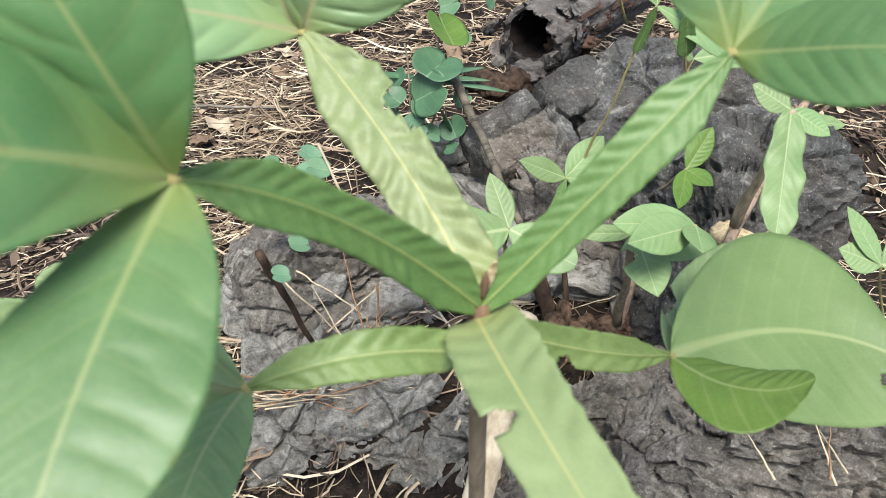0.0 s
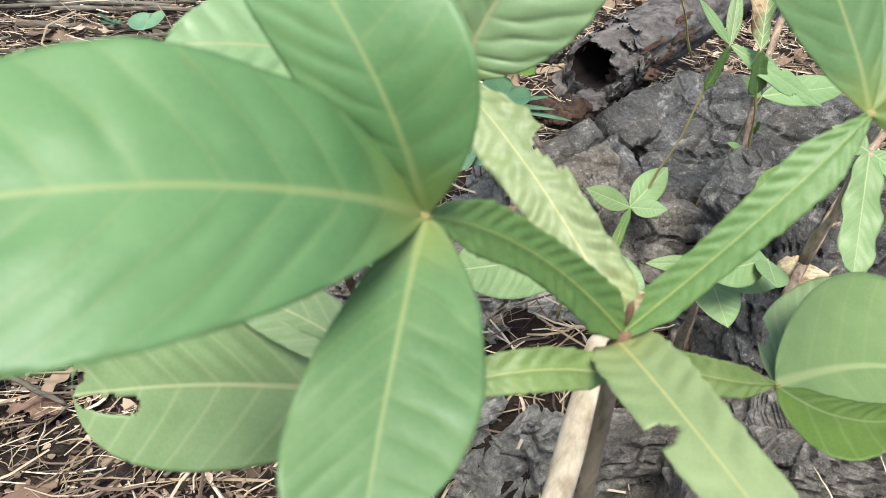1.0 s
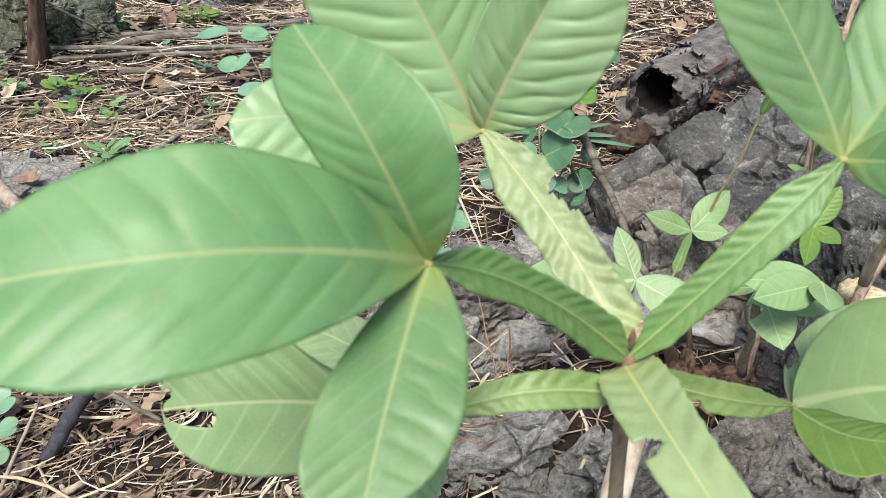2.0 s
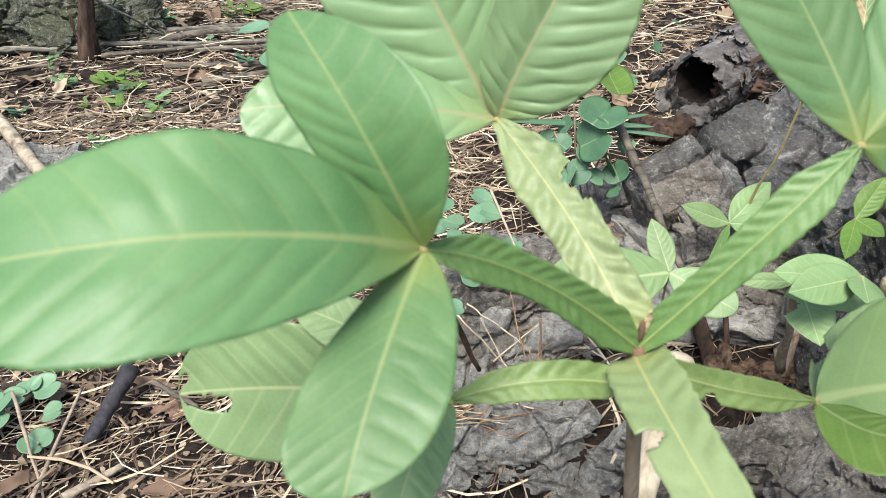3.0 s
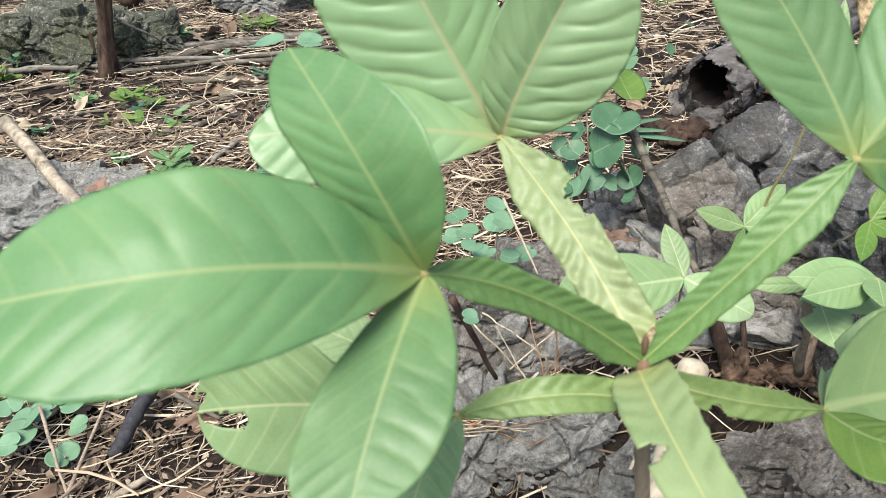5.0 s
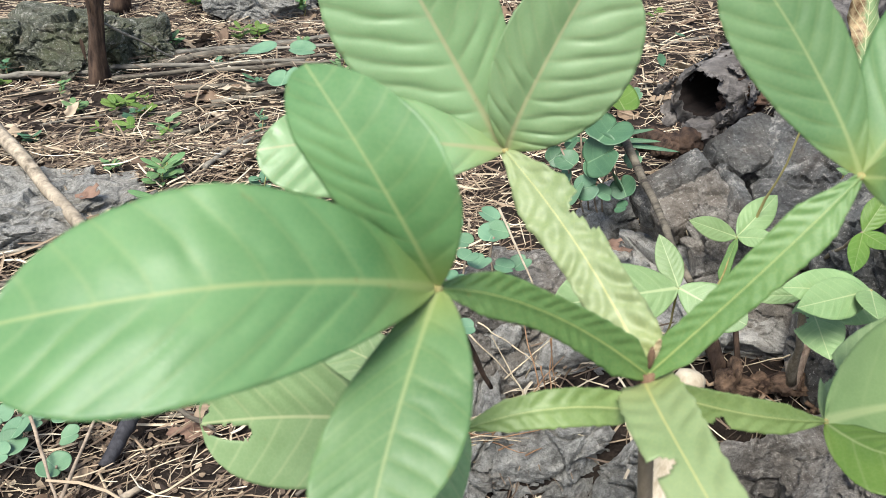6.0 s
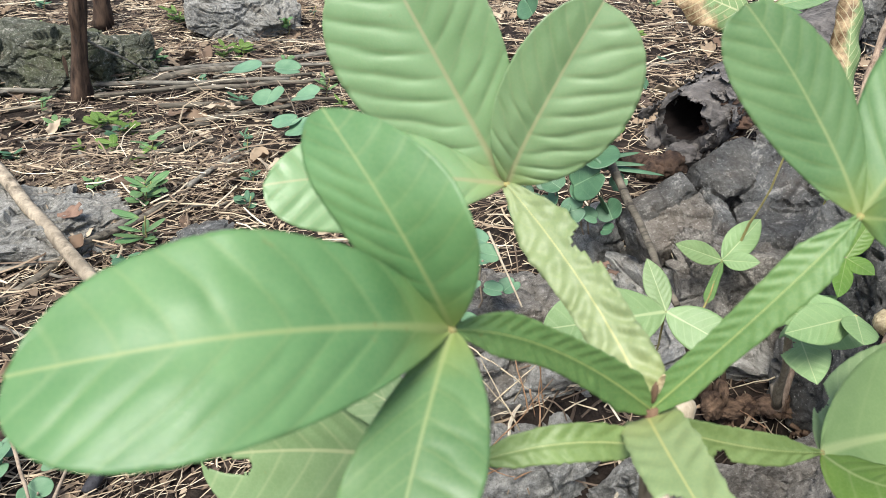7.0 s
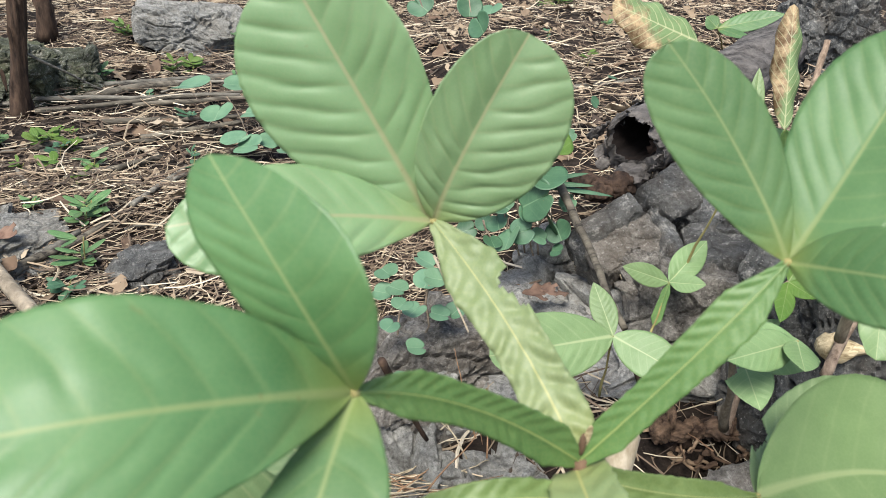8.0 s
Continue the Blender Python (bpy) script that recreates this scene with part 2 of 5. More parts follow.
def soil_material():
    n = Nodes("forest_soil")
    a, b, c = n.noise(7, 5), n.noise(60, 6, 0.7), n.noise(320, 4, 0.7)
    col = n.mix(n.ramp(b, [(0.35, 0.0), (0.65, 1.0)]), (0.006, 0.0045, 0.004), (0.045, 0.034, 0.026))
    col = n.mix(n.math("MULTIPLY", n.ramp(a, [(0.45, 0.0), (0.6, 1.0)]), 0.2), col, (0.06, 0.045, 0.036))
    col = n.mix(n.math("MULTIPLY", n.ramp(c, [(0.62, 0.0), (0.70, 1.0)]), 0.25), col, (0.28, 0.22, 0.15))
    h = n.math("ADD", b, n.math("MULTIPLY", c, 0.5))
    return n.done(col, 0.95, n.bump(h, 1.0, 0.012), 0.15)


def straw_material():
    n = Nodes("dry_straw")
    r = n.island()
    col = n.ramp(r, [(0.0, (0.024, 0.020, 0.018)), (0.30, (0.125, 0.088, 0.060)), (0.56, (0.30, 0.228, 0.152)), (0.80, (0.50, 0.42, 0.29)), (1.0, (0.78, 0.69, 0.52))])
    col = n.mix(n.math("MULTIPLY", n.noise(150, 4), 0.4), col, (0.17, 0.125, 0.085))
    return n.done(col, 0.7, n.bump(n.noise(400, 3), 0.4, 0.0006), 0.3)


def chip_material():
    n = Nodes("leaf_fragments")
    col = n.ramp(n.island(), [(0.0, (0.03, 0.024, 0.021)), (0.4, (0.10, 0.075, 0.052)), (0.75, (0.25, 0.19, 0.125)), (1.0, (0.50, 0.41, 0.29))])
    col = n.mix(n.math("MULTIPLY", n.noise(90, 5), 0.5), col, (0.08, 0.05, 0.035))
    return n.done(col, 0.8, n.bump(n.noise(240, 4), 0.6, 0.001), 0.25)


def dead_leaf_material():
    n = Nodes("dead_leaf")
    r = n.random()
    col = n.ramp(r, [(0.0, (0.075, 0.052, 0.035)), (0.45, (0.17, 0.13, 0.083)), (0.8, (0.31, 0.255, 0.17)), (1.0, (0.46, 0.40, 0.29))])
    col = n.mix(n.math("MULTIPLY", n.noise(50, 5), 0.6), col, (0.17, 0.10, 0.065))
    return n.done(col, 0.75, n.bump(n.noise(120, 4), 0.5, 0.001), 0.3)


SOIL, STRAW, DEAD, CHIPS = soil_material(), straw_material(), dead_leaf_material(), chip_material()


# ---- builders ----
def part(name, bm, material, parent=None, label="", smooth=True):
    me = bpy.data.meshes.new(name)
    bm.to_mesh(me)
    bm.free()
    me.materials.append(material)
    if smooth:
        me.polygons.foreach_set("use_smooth", [True] * len(me.polygons))
    ob = new(name, me)
    if parent:
        ob.parent = parent
        if parent.type != "EMPTY" or parent.location.length:
            ob.matrix_parent_inverse = parent.matrix_basis.inverted()
    if label:
        ob["label"] = label
    return ob


def thing(name, where, label, category, group=""):
    ob = new(name)
    ob.empty_display_size = 0.02
    ob.location = where
    return tagged(ob, label, category, group)


def grid_sheet(nu, nv, at, uv, bites=(), thick=0.0003):
    """A thin leaf sheet: at(u, v) gives places, v from -1 to 1; bites: (u, v, radius u, radius v) eaten away."""
    bm = bmesh.new()
    uvl = bm.loops.layers.uv.new("UVMap")
    vs = [[bm.verts.new(at(i / nu, 2 * j / nv - 1)) for j in range(nv + 1)] for i in range(nu + 1)]
    for i in range(nu):
        for j in range(nv):
            uc, vc = (i + 0.5) / nu, 2 * (j + 0.5) / nv - 1
            if any(((uc - b[0]) / b[2]) ** 2 + ((vc - b[1]) / b[3]) ** 2 < 1 + 0.5 * noise.noise((uc * 40, vc * 9, b[0] * 30)) for b in bites):
                continue
            f = bm.faces.new((vs[i][j], vs[i + 1][j], vs[i + 1][j + 1], vs[i][j + 1]))
            for lo, (a_, b_) in zip(f.loops, ((i, j), (i + 1, j), (i + 1, j + 1), (i, j + 1))):
                lo[uvl].uv = uv(a_ / nu, 2 * b_ / nv - 1)
    bmesh.ops.delete(bm, geom=[v for v in bm.verts if not v.link_faces], context="VERTS")
    bmesh.ops.remove_doubles(bm, verts=bm.verts, dist=1e-6)
    if thick:
        bmesh.ops.solidify(bm, geom=list(bm.faces), thickness=thick)
    return bm


def blade(base, tip, left, right, mid=None, fold=0.0, ribs=9, relief=0.0012, p=0.85, q=0.6, droop=0.0, wave=0.0, curl=0.0, seed=0, bites=(), nu=84, nv=26, slant=0.17):
    """A leaf blade through its base, its tip and the widest points of its two edges."""
    b, t, l, r = (Vector(x) for x in (base, tip, left, right))
    n = (t - b).cross(r - l).normalized()
    if n.z < 0:
        n = -n
    um = p / (p + q)
    m = (Vector(mid) if mid else (l + r) / 2) + n * fold
    # quadratic midrib through b, m (at um) and t
    c = (m - (1 - um) ** 2 * b - um ** 2 * t) / (2 * um * (1 - um))
    top = um ** p * (1 - um) ** q
    length = (t - b).length

    def prof(u):
        return (max(u, 0.0) ** p * max(1 - u, 0.0) ** q) / top

    def place(u, v):
        w = prof(u)
        s = (l - m) if v > 0 else (r - m)
        k = abs(v)
        x = (1 - u) ** 2 * b + 2 * u * (1 - u) * c + u ** 2 * t + s * (k * w)
        kw = k * w
        ph = (u - slant * (kw + 0.4 * kw * kw) + 0.034 * noise.noise((u * 9, seed * 1.7 + (3 if v > 0 else 0), 0))) * ribs
        f = abs(ph - math.floor(ph) - 0.5) * 2
        up = relief * (1 - f ** 2.6) * min(1, 3 * k * w) * (1 - 0.5 * k)
        up += wave * k * k * w * math.sin(u * 19 + seed * 2.1 + (1.7 if v > 0 else 0.0)) - curl * (k * w) ** 2 - droop * u * u * length
        up += 0.035 * s.length * noise.noise((u * 3 + seed * 7, v * 1.5, seed))
        edge = 0.012 * s.length * noise.noise((u * 60, seed * 3 + v, 0.0)) * k
        return x + n * up + s.normalized() * edge

    return grid_sheet(nu, nv, place, lambda u, v: (u, 0.5 + 0.5 * v * prof(u)), bites)


def simple_blade(base, tip, half, normal, **kw):
    b, t = Vector(base), Vector(tip)
    side = (t - b).cross(Vector(normal)).normalized()
    kw.setdefault("p", 0.85), kw.setdefault("q", 0.6)
    m = b.lerp(t, kw["p"] / (kw["p"] + kw["q"]))
    return blade(base, tip, m - side * half, m + side * half, **kw)


def wing_strip(points, half, normal, crumple=0.002, ripples=13, seed=0, bites=(), nu=90, nv=14, ends=(0.35, 0.18), fade=0.0):
    """A winged leaf stalk: a crinkled green strip along three points with a raised midrib."""
    b, m, t = (Vector(x) for x in points)
    c = 2 * m - (b + t) / 2

    def frame_at(u):
        x = (1 - u) ** 2 * b + 2 * u * (1 - u) * c + u ** 2 * t
        d = (2 * (1 - u) * (c - b) + 2 * u * (t - c)).normalized()
        s = d.cross(Vector(normal)).normalized()
        return x, s, s.cross(d)

    def width(u):
        w = min(1.0, ends[0] + u * 5.0) * min(1.0, ends[1] + (1 - u) * 3.5)
        return half * w * (1 + 0.10 * math.sin(u * 7 + seed) + 0.05 * noise.noise((u * 18, seed, 0)))

    def place(u, v):
        x, s, n = frame_at(u)
        w = width(u)
        k = abs(v)
        side = seed + (2.3 if v > 0 else 0)
        rip = crumple * min(1, k * 2.2) * (1 - 0.45 * k) * math.sin((u + 0.10 * k) * ripples * 6.283 + side + 3.4 * noise.noise((u * 6, side, 0))) * (1 - fade * u) * (0.6 + 0.8 * abs(noise.noise((u * 7, side, 6))))
        rip += crumple * 0.9 * k * noise.noise((u * 22, v * 2, side))
        mid = 0.0009 * math.exp(-(v * 8) ** 2)
        return x + s * (v * w * (1 + 0.06 * noise.noise((u * 34, side, 3)))) + n * (rip + mid + 0.12 * w * k)

    return grid_sheet(nu, nv, place, lambda u, v: (u, 0.5 + 0.5 * v), bites, 0.0004)


def tube(points, radii, sides=8, wob=0.0, seed=0, cap=True):
    """A tapered, slightly uneven round stick through points."""
    pts = [Vector(p_) for p_ in points]
    bm = bmesh.new()
    rings = []
    up = Vector((0.31, 0.17, 0.93))
    for i, p_ in enumerate(pts):
        d = (pts[min(i + 1, len(pts) - 1)] - pts[max(i - 1, 0)]).normalized()
        if abs(d.dot(up)) > 0.95:
            up = Vector((1, 0, 0))
        s = d.cross(up).normalized()
        q_ = s.cross(d)
        r_ = radii[i]
        rings.append([bm.verts.new(p_ + (s * math.cos(a_) + q_ * math.sin(a_)) * r_ * (1 + wob * noise.noise((i * 1.3, math.cos(a_) * 2 + seed, math.sin(a_) * 2)))) for a_ in (6.28319 * k / sides for k in range(sides))])
    for x, y in zip(rings, rings[1:]):
        for k in range(sides):
            bm.faces.new((x[k], x[(k + 1) % sides], y[(k + 1) % sides], y[k]))
    if cap:
        bm.faces.new(rings[0][::-1])
        bm.faces.new(rings[-1])
    return bm


def bent(p0, p1, n=8, bend=0.05, seed=0):
    """Points along an uneven line."""
    a_, b_ = Vector(p0), Vector(p1)
    ln = (b_ - a_).length
    out = []
    for i in range(n + 1):
        u = i / n
        k = math.sin(math.pi * u) ** 0.5 if 0 < u < 1 else 0
        out.append(a_.lerp(b_, u) + Vector((noise.noise((u * 3, seed, 1)), noise.noise((u * 3, seed, 5)), noise.noise((u * 3, seed, 9)))) * ln * bend * k)
    return out


def facets(w, scale, seed):
    """Broken faces: each cell of space has its own slope and step."""
    q = w * scale
    dist, pts = noise.voronoi(q)
    c = pts[0]
    g = noise.noise_vector(c * 7.3 + Vector((seed, seed * 2, 0)))
    return (q - c).dot(g) * 1.6 + noise.noise(c * 5.1 + Vector((0, seed, 3))) * 0.5


def rock_mesh(size, seed, cuts=9, rough=1.0, n=48, flat=0.84):
    """A broken limestone block: a box cut by chance planes, then broken into facets and roughened in layers."""
    rnd = random.Random(seed)
    bm = bmesh.new()
    bmesh.ops.create_cube(bm, size=2.0)
    bmesh.ops.subdivide_edges(bm, edges=bm.edges, cuts=n, use_grid_fill=True)
    planes = []
    for _ in range(cuts):
        d = Vector((rnd.uniform(-1, 1), rnd.uniform(-1, 1), rnd.uniform(-0.7, 1))).normalized()
        planes.append((d, rnd.uniform(flat, flat + 0.45)))
    off = Vector((seed * 3.7, seed * 1.3, seed * 2.1))
    big = max(size)
    for v in bm.verts:
        c = v.co.copy()
        s = c / max((abs(c.x) ** 14 + abs(c.y) ** 14 + abs(c.z) ** 14) ** (1 / 14), 1e-6)
        for d, h in planes:
            k = s.dot(d) - h
            if k > 0:
                s -= d * k
        w = Vector((s.x * size[0], s.y * size[1], s.z * size[2])) / 2
        nn = s.normalized()
        wp = w + off + 0.012 * noise.noise_vector((w + off) * 30)
        up = 0.027 * facets(wp, 10, seed) + 0.0050 * facets(wp, 34, seed + 5) + 0.0018 * facets(wp, 105, seed + 9)
        up += 0.004 * noise.fractal((w + off) * 14, 0.9, 2.1, 4)
        # open joints between the beds and across them
        gap, _ = noise.voronoi(Vector((wp.x * 9, wp.y * 9, wp.z * 17)))
        up -= 0.013 * max(0.0, 1 - (gap[1] - gap[0]) / 0.055)
        up += 0.0022 * noise.noise(Vector((wp.x * 9, wp.y * 9, wp.z * 95)))
        up -= 0.008 * max(0.0, 0.07 - abs(noise.noise((w + off) * 10))) / 0.07
        v.co = w + nn * up * rough * min(1.0, big / 0.13)
    return bm


def rock(name, where, size, turn, seed, material, label, **kw):
    ob = part(name, rock_mesh(size, seed, **kw), material, smooth=False)
    ob.matrix_basis = pose(*where, *turn)
    return tagged(ob, label, "rock", "limestone outcrop rocks")


# ---- ground ----
def smooth_step(x, a_, b_):
    k = min(1.0, max(0.0, (x - a_) / (b_ - a_)))
    return k * k * (3 - 2 * k)


def ground_height(x, y):
    h = 0.09 * smooth_step(x, -0.05, 0.30) * smooth_step(y, 0.50, 0.66)
    h -= 0.085 * smooth_step(x, -0.06, 0.06) * (1 - smooth_step(y, 0.50, 0.58)) * smooth_step(y, -0.5, 0.1) * (1 - smooth_step(x, 1.2, 2.0))
    h += 0.05 * smooth_step(x, 0.2, 1.0) * smooth_step(y, 0.6, 1.2)
    h += 0.020 * noise.noise((x * 2.3, y * 2.3, 0)) + 0.008 * noise.noise((x * 9, y * 9, 4))
    r = math.hypot(x, y - 1.5)
    return h + 0.05 * smooth_step(r, 3, 9) * noise.noise((x * 0.4, y * 0.4, 2)) * r


def build_ground():
    def axis(lo, hi, step):
        near = list(np.arange(lo, hi + 1e-6, step))
        out, x, k = [], hi, step
        while x < 400:
            k *= 1.35
            x += k
            out.append(x)
        left, x, k = [], lo, step
        while x > -400:
            k *= 1.35
            x -= k
            left.append(x)
        return left[::-1] + near + out

    xs, ys = axis(-2.2, 2.6, 0.022), axis(0.1, 3.8, 0.022)
    verts = [(x, y, ground_height(x, y)) for y in ys for x in xs]
    w = len(xs)
    faces = [(j * w + i, j * w + i + 1, (j + 1) * w + i + 1, (j + 1) * w + i) for j in range(len(ys) - 1) for i in range(w - 1)]
    me = bpy.data.meshes.new("ground")
    me.from_pydata(verts, [], faces)
    me.materials.append(SOIL)
    me.polygons.foreach_set("use_smooth", [True] * len(faces))
    return tagged(new("ground", me), "dark crumbly forest soil under dry litter", "ground", kind="structure")


build_ground()

# ---- limestone outcrop ----
GREY = "grey weathered limestone block bedded in the slope"


def ledge(edge, wide, deep, high, turn, seed, material, label, **kw):
    """A block placed by the middle of its front upper edge."""
    size = (wide * 1.28, deep * 1.1, high * 1.06)
    c = Vector(edge) - pose(0, 0, 0, *turn).to_3x3() @ Vector((0, -size[1] / 2, size[2] / 2))
    return rock("rock", c, size, turn, seed, material, label, **kw)


ledge((0.054, 0.541, 0.069), 0.078, 0.12, 0.17, (4, 3, 8), 3, ROCK, "small grey limestone block at the ledge's end")
ledge((0.152, 0.546, 0.077), 0.135, 0.075, 0.20, (-4, 2, -6), 5, ROCK, "grey limestone block with pale chipped face")
ledge((0.234, 0.525, 0.081), 0.09, 0.04, 0.20, (0, -3, 5), 6, ROCK, GREY)
ledge((0.392, 0.512, 0.107), 0.20, 0.035, 0.24, (0, -3, 4), 8, ROCK_BROWN, "long brown-grey limestone boulder with cracks", rough=1.1)
ledge((0.486, 0.375, 0.207), 0.26, 0.12, 0.24, (-8, -4, -20), 9, ROCK_BROWN, "brown-grey limestone boulder beside the sapling", rough=1.2)
ledge((0.044, 0.677, 0.128), 0.090, 0.13, 0.17, (0, 6, 10), 11, ROCK_LICHEN_LIT, GREY)
ledge((0.144, 0.668, 0.114), 0.150, 0.14, 0.16, (-4, -3, -4), 14, ROCK_LICHEN_LIT, GREY)
ledge((0.246, 0.700, 0.109), 0.12, 0.14, 0.14, (-4, 3, 8), 15, ROCK_LICHEN_LIT, GREY)
ledge((0.370, 0.672, 0.122), 0.190, 0.20, 0.070, (6, 2, -5), 17, ROCK_LICHEN_LIT, "flat limestone ledge with pale lichen crust")
ledge((0.312, 0.807, 0.123), 0.17, 0.16, 0.12, (-8, 0, 8), 18, ROCK_LICHEN_LIT, "low flat pale limestone shelf", cuts=5, rough=0.8)
ledge((0.295, 0.940, 0.142), 0.055, 0.07, 0.08, (10, 5, 30), 21, ROCK_LICHEN_LIT, "small pale stone wedged between blocks")


def slab(corners, thick, seed, material, label, n=46, rough=1.0):
    """A split limestone plate: four corners of its worn face, broken edges and a body behind it."""
    a_, b_, c_, d_ = (Vector(x) for x in corners)
    nor = (b_ - a_).cross(d_ - a_).normalized()
    if nor.y > 0:
        nor = -nor
    bm = bmesh.new()

    def spot(u, v, down):
        p_ = (a_.lerp(b_, u)).lerp(d_.lerp(c_, u), v)
        mid = (a_ + b_ + c_ + d_) / 4
        edge = min(u, 1 - u, v, 1 - v)
        q = p_ * 1.0 + Vector((seed * 1.7, 0, 0))
        up = 0.0035 * facets(q, 12, seed) + 0.0022 * facets(q, 45, seed + 4) + 0.0018 * facets(q, 120, seed + 8) + 0.0022 * noise.fractal(q * 24, 0.9, 2.1, 4)
        up -= 0.010 * max(0.0, 1 - edge * 14) ** 2
        up -= 0.007 * smooth_step(noise.noise(Vector((q.x * 3, q.y * 3, q.z * 26))), 0.05, 0.12)
        rag = (p_ - mid).normalized() * 0.006 * noise.fractal(q * 26, 0.8, 2.2, 3) * max(0.0, 1 - edge * 6)
        return p_ + rag + nor * (up * rough - down)

    top = [[bm.verts.new(spot(i / n, j / n, 0.0)) for j in range(n + 1)] for i in range(n + 1)]
    ring = [(i, 0) for i in range(n)] + [(n, j) for j in range(n)] + [(i, n) for i in range(n, 0, -1)] + [(0, j) for j in range(n, 0, -1)]
    for i in range(n):
        for j in range(n):
            bm.faces.new((top[i][j], top[i + 1][j], top[i + 1][j + 1], top[i][j + 1]))
    last = [top[i][j] for i, j in ring]
    for k in range(1, 7):
        row = []
        for i, j in ring:
            p_ = spot(i / n, j / n, thick * k / 6)
            row.append(bm.verts.new(p_ + 0.006 * noise.noise_vector(p_ * 45)))
        for m in range(len(ring)):
            w = (m + 1) % len(ring)
            bm.faces.new((last[w], last[m], row[m], row[w]))
        last = row
    bm.faces.new(last[::-1])
    bmesh.ops.recalc_face_normals(bm, faces=bm.faces)
    return tagged(part("rock", bm, material, smooth=False), label, "rock", "limestone outcrop rocks")


slab(((0.259, 0.889, 0.209), (0.366, 0.923, 0.260), (0.370, 0.884, 0.255), (0.272, 0.855, 0.213)), 0.04, 24, ROCK_DARK, "thin dark limestone plate under the log")
slab(((0.281, 0.861, 0.204), (0.380, 0.888, 0.245), (0.398, 0.840, 0.218), (0.314, 0.816, 0.190)), 0.06, 27, ROCK_BROWN, "brownish split limestone block")
slab(((0.383, 0.930, 0.271), (0.464, 0.980, 0.291), (0.564, 0.916, 0.250), (0.419, 0.881, 0.242)), 0.07, 30, ROCK_DARK, "large dark grey limestone slab")
slab(((0.390, 0.898, 0.250), (0.419, 0.878, 0.238), (0.417, 0.801, 0.222), (0.397, 0.826, 0.224)), 0.07, 32, ROCK_DARK, "dark corner piece split off a slab")
slab(((0.423, 0.874, 0.237), (0.560, 0.894, 0.253), (0.542, 0.789, 0.240), (0.419, 0.796, 0.224)), 0.09, 35, ROCK_DARK, "dark grey limestone slab below a split")
ledge((0.590, 0.858, 0.343), 0.24, 0.22, 0.26, (-20, 4, -14), 31, ROCK_DARK, "large grey limestone slab leaning back", cuts=5, rough=0.7)
ledge((0.465, 0.729, 0.223), 0.20, 0.10, 0.14, (-10, 4, 0), 33, ROCK_BROWN, "brown limestone footing below the slab")
ledge((0.530, 0.550, 0.376), 0.15, 0.16, 0.30, (-10, 0, 10), 34, ROCK_DARK, "lichen-spotted upright limestone boulder")
ledge((0.094, 0.701, 0.172), 0.16, 0.15, 0.14, (-16, 0, 14), 36, ROCK_BROWN, "brown limestone mound among round leaves")

# ---- the sapling in front ----
BUD = (0.0785, 0.2185, 0.491)
HUB_A, HUB_B, HUB_C = (-0.007, 0.182, 0.555), (0.027, 0.318, 0.537), (0.143, 0.2275, 0.570)
HUB_D, HUB_E = (0.177, 0.242, 0.433), (0.005, 0.206, 0.468)
UPWARD = (-0.05, -0.45, 0.88)


def knob(where, size, seed=0, sub=2):
    bm = bmesh.new()
    bmesh.ops.create_icosphere(bm, subdivisions=sub, radius=1.0)
    for v in bm.verts:
        k = 1 + 0.12 * noise.noise(v.co * 3 + Vector((seed, 0, 0)))
        v.co = Vector(where) + Vector((v.co.x * size[0], v.co.y * size[1], v.co.z * size[2])) * k
    return bm


